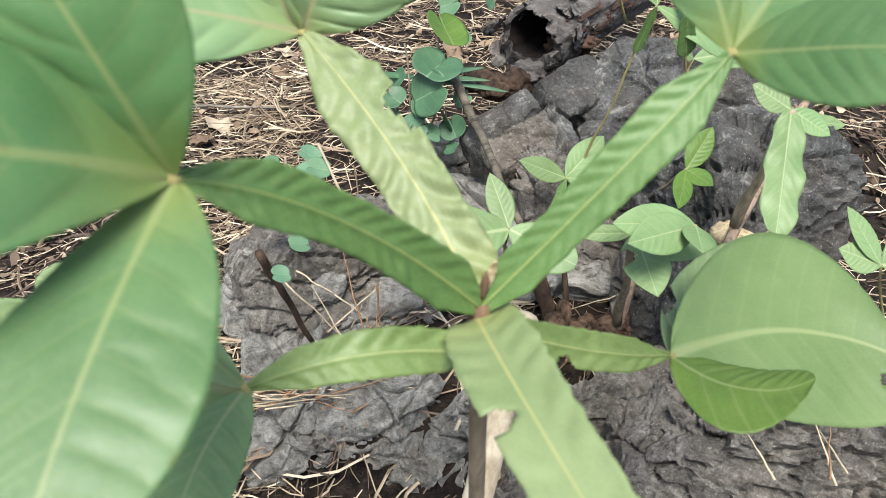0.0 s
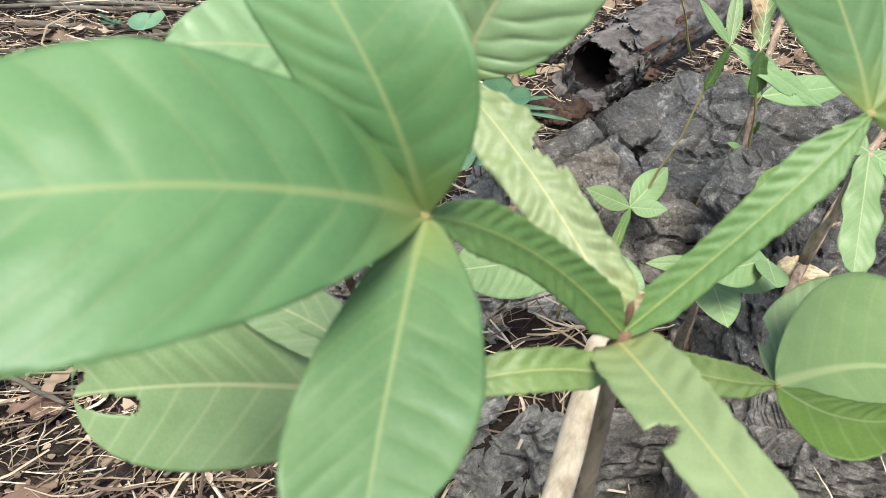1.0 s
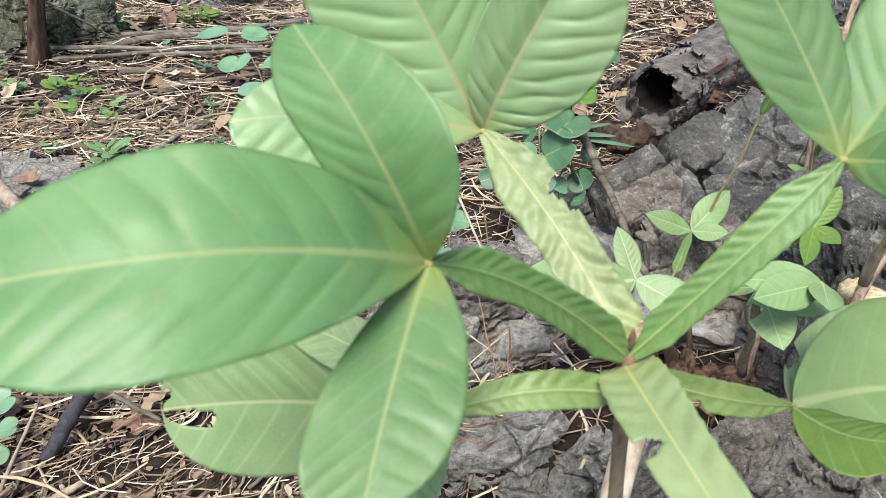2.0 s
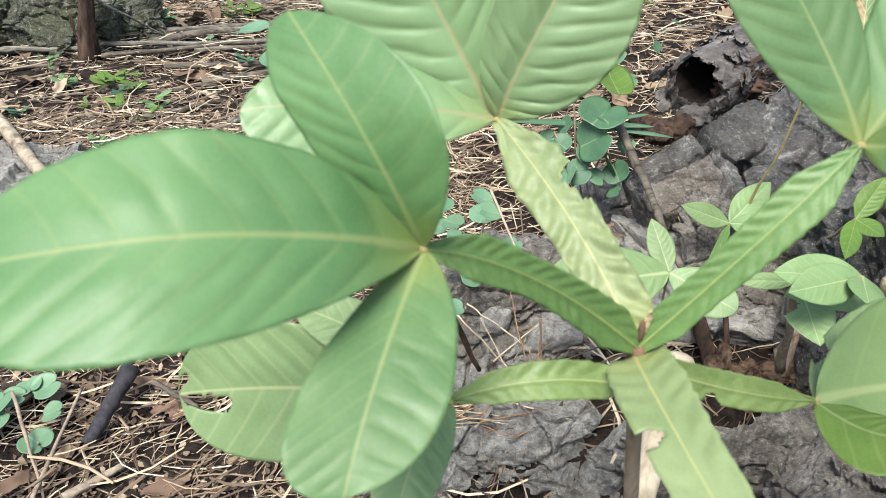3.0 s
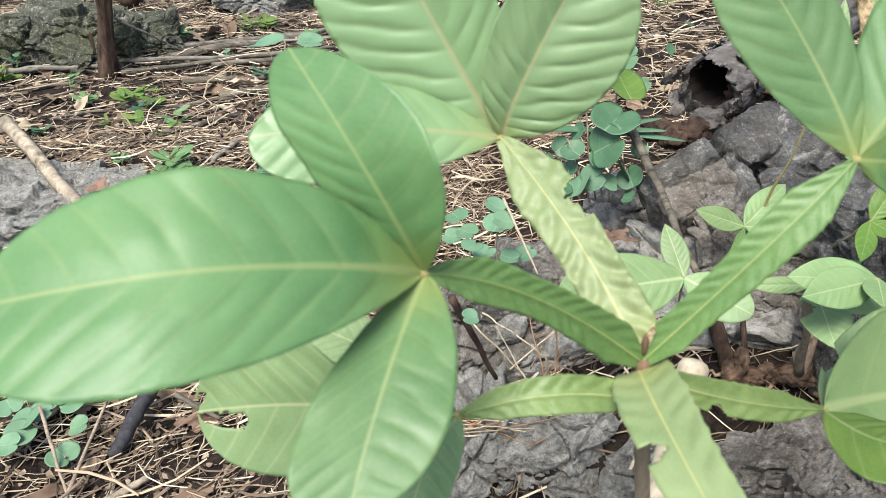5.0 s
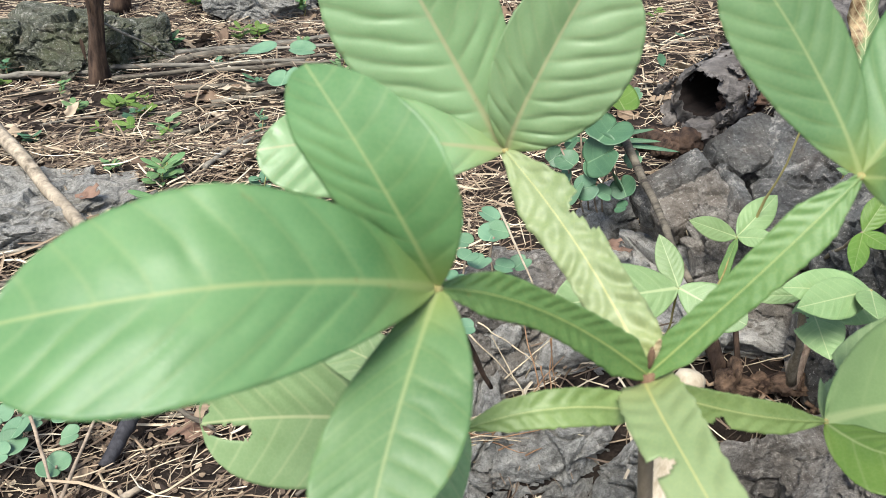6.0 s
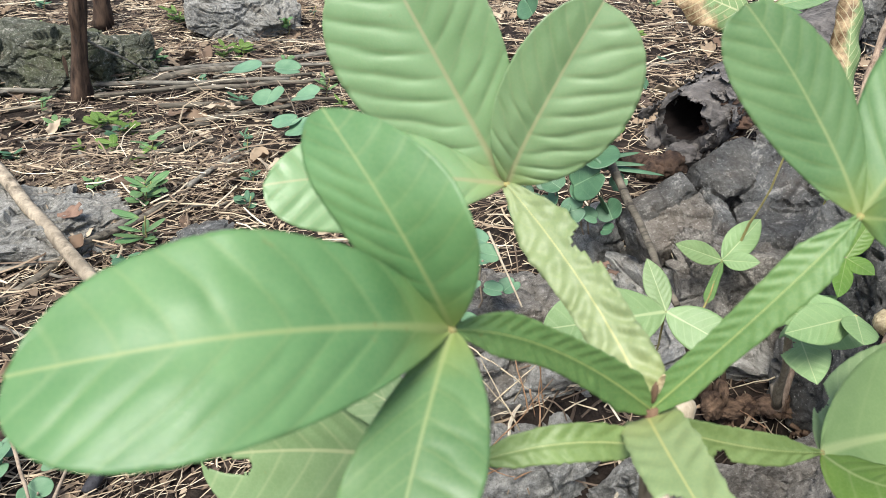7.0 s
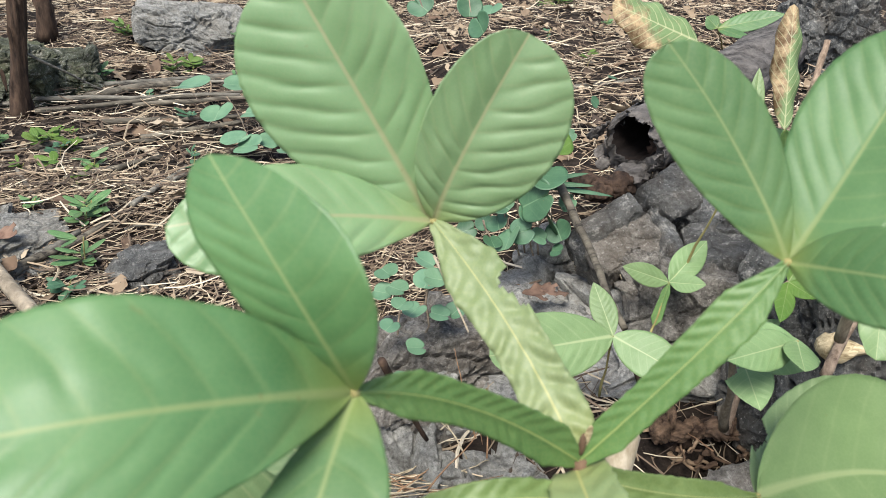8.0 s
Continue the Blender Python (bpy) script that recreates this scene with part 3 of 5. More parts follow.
def main_sapling():
    plant = thing("sapling", (0.190, 0.312, -0.09), "young sapling with five-fingered leaves on winged stalks", "plant")
    foot = Vector((0.190, 0.312, -0.10))
    top = Vector(BUD) - Vector((0, 0, 0.004))
    pts = [foot.lerp(top, u) + Vector((0.004 * math.sin(5 * u), 0.003 * math.sin(7 * u), 0)) * (1 - u) for u in (i / 22 for i in range(23))]
    part("stem", tube(pts[:22], [0.0044 - 0.0009 * i / 22 for i in range(22)], 12, 0.12, 2), STEM_GREY, plant, "grey-brown woody stem")
    part("young_stem", tube(pts[21:], [0.0037 - 0.0002 * i for i in range(2)], 12, 0.15, 5), STEM_BROWN, plant, "brown downy upper stem")
    bud = part("bud", knob((BUD[0], BUD[1], BUD[2] + 0.003), (0.0015, 0.0015, 0.0060), 1), STEM_BROWN, plant, "small brown hairy tip bud")
    part("bud_scale", simple_blade((BUD[0] + 0.001, BUD[1], BUD[2]), (BUD[0] + 0.0015, BUD[1] - 0.002, BUD[2] + 0.014), 0.0014, (0, -1, 0.4), nu=10, nv=6), HUSK, bud)
    part("node", knob((BUD[0] + 0.001, BUD[1] + 0.001, BUD[2] - 0.014), (0.0046, 0.0044, 0.0036), 4), STEM_BROWN, plant)

    def stalk(points, half, normal, hub, label="winged green leaf stalk with crinkled edges", material=WING, **kw):
        s = part("leaf_stalk", wing_strip(points, half, normal, **kw), material, plant, label)
        if hub:
            part("leaf_joint", knob(hub, (0.0019, 0.0019, 0.0016), 3), LIME_JOINT, s)
        return s

    n0 = Vector(BUD) - Vector((0, 0, 0.006))
    # leaf towards the camera's side, three spread leaflets
    s = stalk((n0, (0.032, 0.200, 0.531), HUB_A), 0.0078, (-0.126, -0.794, 0.594), HUB_A, seed=1, crumple=0.0007, ripples=15)
    part("leaflet", blade(HUB_A, (-0.114, 0.134, 0.579), (-0.070, 0.113, 0.572), (-0.067, 0.167, 0.599), mid=(-0.069, 0.139, 0.586), fold=-0.0012, seed=1, relief=0.0009, p=0.82, q=0.47, curl=0.0005, wave=0.0006, nu=110, nv=36), LEAF, s)
    part("leaflet", blade(HUB_A, (-0.0462, 0.2108, 0.616), (-0.0450, 0.192, 0.593), (-0.0070, 0.179, 0.606), mid=(-0.0297, 0.186, 0.6005), fold=-0.001, seed=2, relief=0.0006, p=0.90, q=0.50, wave=0.0006, nu=100, nv=32), LEAF, s)
    part("leaflet", blade(HUB_A, (-0.025, 0.112, 0.531), (0.001, 0.137, 0.542), (-0.039, 0.127, 0.543), mid=(-0.020, 0.132, 0.543), fold=-0.001, seed=3, relief=0.0006, p=0.74, q=0.48, wave=0.0006, nu=100, nv=32), LEAF, s)
    # leaf that rises behind
    s = stalk((n0, (0.058, 0.265, 0.512), HUB_B), 0.0128, (-0.182, -0.832, 0.524), HUB_B, seed=2, material=WING_PALE, crumple=0.0034, ripples=10, fade=0.85, bites=((0.66, 1.0, 0.045, 0.5), (0.60, 1.05, 0.05, 0.35)))
    part("leaflet", blade(HUB_B, (-0.036, 0.339, 0.642), (-0.051, 0.327, 0.583), (0.014, 0.327, 0.620), mid=(-0.013, 0.328, 0.604), fold=-0.002, seed=4, ribs=10, relief=0.0016, p=0.92, q=0.46, nu=150, nv=44), LEAF_TOP, s)
    part("leaflet", blade(HUB_B, (0.064, 0.325, 0.622), (0.024, 0.318, 0.596), (0.080, 0.313, 0.572), mid=(0.045, 0.317, 0.586), fold=-0.0015, seed=5, ribs=10, relief=0.0016, p=0.86, q=0.44, nu=150, nv=44), LEAF_TOP, s)
    part("leaflet", blade(HUB_B, (-0.080, 0.274, 0.558), (-0.043, 0.268, 0.539), (-0.039, 0.309, 0.569), mid=(-0.042, 0.288, 0.555), fold=0.001, seed=6, relief=0.0014, p=0.85, q=0.55), LEAF_TOP, s)
    # leaf to the side, upright
    s = stalk((n0, (0.112, 0.218, 0.535), HUB_C), 0.0078, (-0.392, -0.767, 0.508), HUB_C, seed=3, crumple=0.0007, ripples=15)
    part("leaflet", blade(HUB_C, (0.097, 0.259, 0.637), (0.098, 0.245, 0.605), (0.131, 0.251, 0.620), mid=(0.117, 0.247, 0.614), fold=-0.0012, seed=7, relief=0.0010, p=0.85, q=0.46, nu=100, nv=32), LEAF, s)
    part("leaflet", blade(HUB_C, (0.195, 0.265, 0.641), (0.162, 0.275, 0.615), (0.176, 0.223, 0.602), mid=(0.171, 0.248, 0.607), fold=-0.002, seed=8, relief=0.0009, p=0.75, q=0.55), LEAF, s)
    part("leaflet", blade(HUB_C, (0.161, 0.174, 0.594), (0.158, 0.208, 0.595), (0.147, 0.184, 0.574), mid=(0.153, 0.196, 0.584), fold=0.001, seed=9, relief=0.0006, p=0.75, q=0.6), LEAF, s)
    # low leaf to the side
    s = stalk((n0 - Vector((0, 0, 0.006)), (0.123, 0.224, 0.458), HUB_D), 0.0068, (-0.362, -0.661, 0.657), HUB_D, seed=4, material=WING_OLIVE, crumple=0.0006, ripples=9, bites=((0.42, 1.0, 0.04, 0.55),))
    part("leaflet", blade(HUB_D, (0.293, 0.231, 0.430), (0.263, 0.307, 0.449), (0.249, 0.213, 0.413), mid=(0.255, 0.257, 0.426), fold=0.003, seed=10, relief=0.0006, p=0.62, q=0.5, bites=((0.86, -0.5, 0.03, 0.12),)), LEAF_SIDE, s)
    # The lime colour stands in for shade and light passing through this leaflet.
    part("leaflet", blade(HUB_D, (0.221, 0.212, 0.446), (0.211, 0.233, 0.432), (0.179, 0.197, 0.437), mid=(0.196, 0.216, 0.436), fold=0.002, seed=11, relief=0.0010, p=0.6, q=0.55), LIME, s, "olive leaflet seen from its shaded side")
    part("leaflet", blade(HUB_D, (0.269, 0.326, 0.430), (0.230, 0.324, 0.409), (0.244, 0.287, 0.408), fold=-0.001, seed=12, relief=0.0010, p=0.7, q=0.6, bites=((0.33, 0.95, 0.10, 0.35),)), LEAF_PALE, s)
    # low leaf to the other side
    s = stalk(((0.076, 0.213, 0.470), (0.039, 0.205, 0.480), HUB_E), 0.0070, (-0.131, -0.707, 0.695), HUB_E, seed=5, material=WING_OLIVE, crumple=0.0006, ripples=9)
    part("leaflet", blade(HUB_E, (-0.119, 0.251, 0.425), (-0.071, 0.227, 0.407), (-0.080, 0.260, 0.462), mid=(-0.077, 0.245, 0.435), fold=-0.001, seed=13, relief=0.0008, p=0.72, q=0.45, nu=110, nv=40, bites=((0.93, 0.22, 0.17, 0.15), (0.99, -0.5, 0.04, 0.25))), LEAF_OLD_LIT, s)
    part("leaflet", blade(HUB_E, (-0.015, 0.153, 0.459), (0.003, 0.177, 0.464), (-0.022, 0.173, 0.471), fold=-0.001, seed=14, relief=0.0008, p=0.8, q=0.6), LEAF_OLD_LIT, s)
    part("leaflet", blade(HUB_E, (-0.062, 0.258, 0.472), (-0.040, 0.233, 0.466), (-0.030, 0.252, 0.479), fold=-0.001, seed=15, relief=0.0008, p=0.8, q=0.6), LEAF_OLD_LIT, s)
    # stalk that hangs forward
    stalk((n0 - Vector((0, 0, 0.005)), (0.0755, 0.1645, 0.4975), (0.0845, 0.088, 0.503)), 0.0118, (-0.293, -0.651, 0.701), None, seed=6, material=WING_PALE, crumple=0.0006, ripples=9, bites=((0.50, 0.95, 0.035, 0.65),), ends=(0.75, 0.6))
    return plant


LIME_JOINT = bark_material("joint_yellow_brown", (0.20, 0.17, 0.06), (0.34, 0.31, 0.13), 200, depth=0.0003)
main_sapling()


# ---- cut stakes, root and trunk ----
def cut_stake():
    ob = thing("cut_stake", (0.15, 0.36, -0.08), "pale peeled stake with slanting cut tip", "stake")
    a_, b_ = Vector((0.194, 0.421, 0.302)), Vector((0.143, 0.320, 0.10))
    d = (b_ - a_).normalized()
    end = a_ + d * ((a_.z + 0.10) / -d.z)
    along = (0.0, 0.004, 0.012, 0.03) + tuple(i / 12 for i in range(1, 13))
    part("shaft", tube([a_.lerp(end, u) for u in along], [0.005, 0.0095, 0.0115, 0.0118] + [0.0112] * 12, 16, 0.12, 3), PEELED, ob)
    return ob


cut_stake()


ROOT = bark_material("root_red_brown", (0.035, 0.021, 0.014), (0.20, 0.13, 0.082), 150, 0.9, stretch=(0.4, 1, 0.6), depth=0.004)


ROOT_PALE = bark_material("root_tan", (0.12, 0.075, 0.045), (0.42, 0.30, 0.19), 160, 0.85, stretch=(0.4, 1, 0.6), depth=0.002)


def gnarled(where, size, seed):
    """A knotted lump of root wood."""
    bm = bmesh.new()
    bmesh.ops.create_icosphere(bm, subdivisions=4, radius=1.0)
    for v in bm.verts:
        c = v.co.copy()
        k = 1 + 0.30 * noise.noise(c * 1.6 + Vector((seed * 3.1, 0, 0))) + 0.55 * (0.3 - abs(noise.noise(c * 3 + Vector((0, seed, 0))))) + 0.14 * noise.noise(c * 9) + 0.06 * noise.noise(c * 22)
        v.co = Vector(where) + Vector((c.x * size[0], c.y * size[1], c.z * size[2])) * k
    return bm


def stump():
    ob = thing("stump", (0.347, 0.636, 0.085), "gnarled reddish-brown root stump with cut shoots", "stump")
    base = Vector((0.347, 0.632, 0.079))
    part("root", tube(bent(base + Vector((-0.045, -0.02, -0.05)), base + Vector((0.02, 0.0, 0.0)), 6, 0.12, 3), [0.012, 0.014, 0.015, 0.016, 0.016, 0.015, 0.012], 12, 0.35, 4), BARK, ob)
    part("shoot", tube(bent(base + Vector((0, 0, -0.01)), (0.313, 0.667, 0.149), 6, 0.05, 6), [0.013, 0.0098, 0.0104, 0.0085, 0.009, 0.0075, 0.007], 12, 0.5, 7), BARK, ob)
    part("shoot", tube(bent(base + Vector((0.012, 0, -0.01)), (0.345, 0.670, 0.171), 6, 0.04, 8), [0.005, 0.004, 0.0036, 0.0034, 0.0033, 0.0032, 0.003], 8, 0.2, 9), BARK, ob)
    part("burl", knob((0.411, 0.641, 0.075), (0.022, 0.018, 0.014), 9, 3), BARK, ob)
    part("burl", knob((0.370, 0.630, 0.077), (0.018, 0.016, 0.012), 12, 3), BARK, ob)
    gnarl = ((-0.0064, 0.0000, 0.014, 0.020), (0.0160, -0.0064, 0.026, 0.010), (0.0397, -0.0077, 0.014, 0.014), (0.0627, -0.0013, 0.020, 0.012), (0.0832, -0.0077, 0.020, 0.008), (0.0051, 0.0115, 0.008, 0.020), (0.0736, 0.0090, 0.008, 0.016))
    for k, (x, z, w_, h_) in enumerate(gnarl):
        p_ = Vector((0.337, 0.617, 0.102)) + Vector((x, 0.004 * (k % 3), z))
        part("burl", gnarled(p_, (w_ * 0.75, 0.014, h_ * 0.8), 21 + k), ROOT, ob, "knotted reddish root wood")
    part("cut_end", tube([Vector((0.407, 0.617, 0.111)), Vector((0.402, 0.623, 0.129))], [0.008, 0.0068], 10, 0.12, 3), STICK_GREY, ob, "sawn stub of a side shoot")
    for k in range(22):
        rk = random.Random(40 + k)
        p_ = base + Vector((rk.uniform(-0.03, 0.09), rk.uniform(-0.045, 0.0), rk.uniform(-0.012, 0.018)))
        q_ = p_ + Vector((rk.uniform(-0.045, 0.045), rk.uniform(-0.03, 0.01), rk.uniform(-0.04, 0.01)))
        r_ = rk.uniform(0.0014, 0.0042)
        part("rootlet", tube(bent(p_, q_, 7, 0.22, k), [r_ * (1 - 0.09 * i) for i in range(8)], 7, 0.35, k), (ROOT, ROOT_PALE)[k % 2], ob)


stump()


def far_trunk():
    p_ = Vector((-0.861, 1.842, 0.000))
    top = p_ + Vector((0.26, 0.02, 1.5))
    ob = thing("young_tree_trunk", p_, "thin dark trunk with flaking reddish bark", "tree")
    pts = bent(p_ - Vector((0, 0, 0.03)), top, 30, 0.03, 2)
    part("trunk", tube(pts, [0.028, 0.024, 0.021] + [0.0195 - 0.0002 * i for i in range(28)], 24, 0.55, 4), BARK, ob)
    for k in range(6):
        q_ = pts[2 + k * 2]
        part("bark_flake", simple_blade(q_ + Vector((-0.020 + 0.018 * (k % 3), -0.026, 0)), q_ + Vector((-0.018 + 0.019 * (k % 3), -0.030, 0.06)), 0.005, (0, -1, 0), nu=8, nv=4, relief=0), BARK, ob)


far_trunk()


def broken_stump():
    ob = thing("broken_stump", (-1.044, 2.549, 0.03), "short dark broken tree stump behind the trunk", "stump")
    pts = bent((-1.044, 2.549, 0.0), (-1.015, 2.549, 0.30), 12, 0.03, 7)
    part("trunk", tube(pts, [0.036, 0.030, 0.027] + [0.025 - 0.0003 * i for i in range(10)], 18, 0.45, 8), BARK, ob)


broken_stump()


# ---- hollow log ----
def hollow_log():
    a_, b_ = Vector((0.402, 1.045, 0.272)), Vector((0.80, 1.40, 0.335))
    ob = thing("hollow_log", (a_.x, a_.y, a_.z - 0.06), "rotten hollow log with dark hole and reddish broken wood", "log")
    d = (b_ - a_).normalized()
    s = d.cross(Vector((0, 0, 1))).normalized()
    q_ = s.cross(d)
    ln = (b_ - a_).length
    bm = bmesh.new()
    nu, nv = 90, 72
    outer, inner = [], []
    for i in range(nu + 1):
        u = i / nu
        ro, ri = [], []
        for k in range(nv):
            an = 6.28319 * k / nv
            ca, sa = math.cos(an), math.sin(an)
            dirn = s * ca + q_ * sa
            ridge = abs(noise.noise((u * 7, ca * 7, sa * 7))) - 0.2
            ru = 0.053 * (1 + 0.14 * noise.noise((u * 5, ca * 2, sa * 2)) + 0.10 * ridge + 0.05 * noise.noise((u * 40, ca * 12, sa * 12)))
            lip = 0.012 * noise.noise((ca * 2.5, sa * 2.5, 7)) + 0.007 * noise.noise((ca * 9, sa * 9, 2))
            c = a_ + d * (u * ln + lip * max(0, 1 - u * 8))
            ro.append(bm.verts.new(c + dirn * ru * (0.90 if i == 0 else 1)))
            ri.append(bm.verts.new(c + d * (0.004 if i else 0.0) + q_ * 0.012 + dirn * ru * (0.68 + 0.06 * noise.noise((ca * 3, sa * 3, u * 4)))))
        outer.append(ro), inner.append(ri)
    for i in range(nu):
        for k in range(nv):
            m = (k + 1) % nv
            bm.faces.new((outer[i][k], outer[i][m], outer[i + 1][m], outer[i + 1][k]))
    bi = bmesh.new()
    ins = [[bi.verts.new(v.co) for v in ring] for ring in inner]
    for i in range(nu):
        for k in range(nv):
            m = (k + 1) % nv
            bi.faces.new((ins[i][m], ins[i][k], ins[i + 1][k], ins[i + 1][m]))
    bi.faces.new(ins[nu])
    for k in range(nv):
        m = (k + 1) % nv
        bm.faces.new((outer[0][m], outer[0][k], inner[0][k], inner[0][m]))
    bm.faces.new(outer[nu])
    bmesh.ops.delete(bm, geom=[v for v in bm.verts if not v.link_faces], context="VERTS")
    part("shell", bm, LOGSKIN, ob)
    part("hollow", bi, LOG_INSIDE_SHADE, ob, "hollow inside with its shade put into the colour")
    # bark flakes round the broken end
    for k in range(80):
        an = 6.28319 * k / 26 + 0.1 * math.sin(k * 3)
        ra = s * math.cos(an) + q_ * math.sin(an)
        c = a_ + ra * (0.048 + 0.003 * (k % 3)) + d * (0.004 + 0.11 * ((k * 7) % 19) / 19)
        part("bark_flake", simple_blade(c, c - d * (0.018 + 0.008 * (k % 3)) + ra * (0.012 * math.sin(k * 1.7)), 0.005 + 0.003 * (k % 3), ra, nu=8, nv=4, relief=0, wave=0.004, seed=k, p=0.4, q=0.4), LOGSKIN, ob)
    for k, p_ in enumerate(((0.324, 1.009, 0.227), (0.346, 0.994, 0.222), (0.374, 0.999, 0.229), (0.399, 1.016, 0.237), (0.460, 1.059, 0.265), (0.494, 1.074, 0.269))):
        part("rotten_wood", gnarled(p_, (0.024, 0.022, 0.017), 60 + k), LOGSKIN if k == 3 else BARK if k < 3 else ROT, ob, "crumbling rotten wood")
    # torn reddish wood on the side towards the slab
    f = Vector((-0.33, -0.88, 0.34))
    f = (f - d * f.dot(d)).normalized()
    w = d.cross(f)
    for k in range(46):
        an = 0.05 - 1.0 * ((k * 5) % 13) / 13
        rad = f * math.cos(an) - w * math.sin(an) * (1 if w.z < 0 else -1)
        c = a_ + d * (0.03 + 0.011 * ((k * 11) % 17)) + rad * (0.049 + 0.003 * (k % 3))
        c2 = c + d * (0.03 + 0.014 * (k % 4)) + rad * 0.007 * math.sin(k * 1.3)
        part("splinter", simple_blade(c, c2, 0.0022 + 0.0012 * (k % 3), rad, nu=10, nv=4, relief=0, wave=0.002, seed=k, p=0.3, q=0.5), ROT, ob, "reddish rotten splinter")


hollow_log()


# ---- sticks and branches on the ground ----


def stick(name, p0, p1, r, material, label, bend=0.04, seed=0, n=12, group="fallen sticks"):
    pts = bent(p0, p1, n, bend, seed)
    ob = part(name, tube(pts, [r * 0.68 * (1.05 - 0.35 * i / n) * (1 + 0.22 * noise.noise((i * 1.1, seed, 0))) for i in range(n + 1)], 9, 0.25, seed), material)
    return tagged(ob, label, "stick", group)


stick("branch", (-1.206, 1.804, 0.020), (-0.244, 2.226, 0.020), 0.013, TWIG_DARK, "long grey fallen branch on the litter", 0.015, 1)
stick("branch", (-0.877, 1.885, 0.030), (-0.345, 1.978, 0.020), 0.010, TWIG_DARK, "grey fallen branch on the litter", 0.02, 2)
stick("branch", (-0.737, 1.947, 0.015), (-0.147, 2.313, 0.015), 0.016, BARK_LYING, "dark fallen branch on the litter", 0.015, 3)
stick("branch", (-1.351, 2.016, 0.020), (-0.912, 1.932, 0.020), 0.014, TWIG_DARK, "grey fallen branch on the litter", 0.02, 4)
stick("branch", (-0.816, 1.847, 0.160), (-0.703, 1.992, 0.020), 0.005, TWIG_DARK, "thin pale leaning stick", 0.02, 5)
stick("branch", (-0.723, 1.603, 0.010), (-0.491, 1.673, 0.012), 0.009, BARK_LYING, "short dark fallen stick", 0.04, 6)
stick("branch", (-0.647, 1.791, 0.010), (-0.210, 1.842, 0.015), 0.011, BARK_LYING, "dark rotting fallen stick", 0.02, 7)
stick("branch", (-0.621, 1.452, 0.015), (-0.452, 1.562, 0.020), 0.012, BARK_LYING, "dark fallen stick on the litter", 0.03, 8)
stick("branch", (0.518, 1.837, 0.100), (0.790, 1.898, 0.120), 0.014, TWIG_DARK, "grey fallen branch behind the log", 0.02, 9)
stick("branch", (0.518, 2.436, 0.060), (1.473, 2.961, 0.080), 0.012, TWIG_DARK, "grey fallen branch behind the log", 0.02, 10)
stick("branch", (0.435, 1.992, 0.060), (0.795, 2.111, 0.080), 0.013, TWIG_DARK, "grey fallen branch behind the log", 0.02, 11)
stick("branch", (0.696, 2.113, 0.060), (0.948, 2.669, 0.120), 0.009, STICK_PALE, "thin pale fallen branch behind the log", 0.02, 12)
stick("branch", (-0.903, 1.429, 0.060), (-0.422, 0.866, 0.045), 0.021, STICK_KNOBBLY, "pale knobbly stick lying on a stone", 0.03, 13)
stick("branch", (-0.676, 0.926, 0.010), (-0.470, 1.282, 0.020), 0.012, BARK_LYING, "dark fallen branch beside the stone", 0.03, 14)
stick("branch", (-0.721, 1.020, 0.015), (-0.599, 1.061, 0.020), 0.007, TWIG_DARK, "thin grey fallen twig", 0.03, 15)
stick("branch", (-0.408, 0.501, 0.020), (-0.412, 0.654, 0.030), 0.0035, TWIG, "thin grey leaning twig", 0.02, 16)
stick("branch", (-0.380, 0.507, 0.012), (-0.330, 0.551, 0.014), 0.008, STICK_GREY, "split pale wood piece", 0.02, 17)
stick("branch", (-0.469, 0.615, 0.060), (-0.402, 0.509, 0.010), 0.003, TWIG, "thin twig among litter", 0.05, 18)
stick("branch", (-0.322, 0.644, 0.050), (-0.269, 0.631, 0.020), 0.005, BARK_LYING, "short dark twig in the litter", 0.03, 19)
stick("charred_stick", (-0.354, 0.668, 0.050), (-0.383, 0.581, 0.012), 0.0155, CHAR, "short charred black stick in the litter", 0.01, 20)
stick("climbing_stem", (0.267, 0.944, 0.256), (0.290, 0.678, 0.201), 0.0088, BARK_LYING, "grey lichen-spotted dead stem against the rocks", 0.03, 21)
stick("climbing_stem", (0.009, 0.560, 0.258), (0.059, 0.590, 0.124), 0.0055, BARK, "thin brown upright stem in front of the ledge", 0.02, 22)
stick("climbing_stem", (0.068, 0.700, 0.287), (0.105, 0.653, 0.218), 0.0022, STICK_PALE, "thin straw-coloured dry stalk", 0.02, 23)

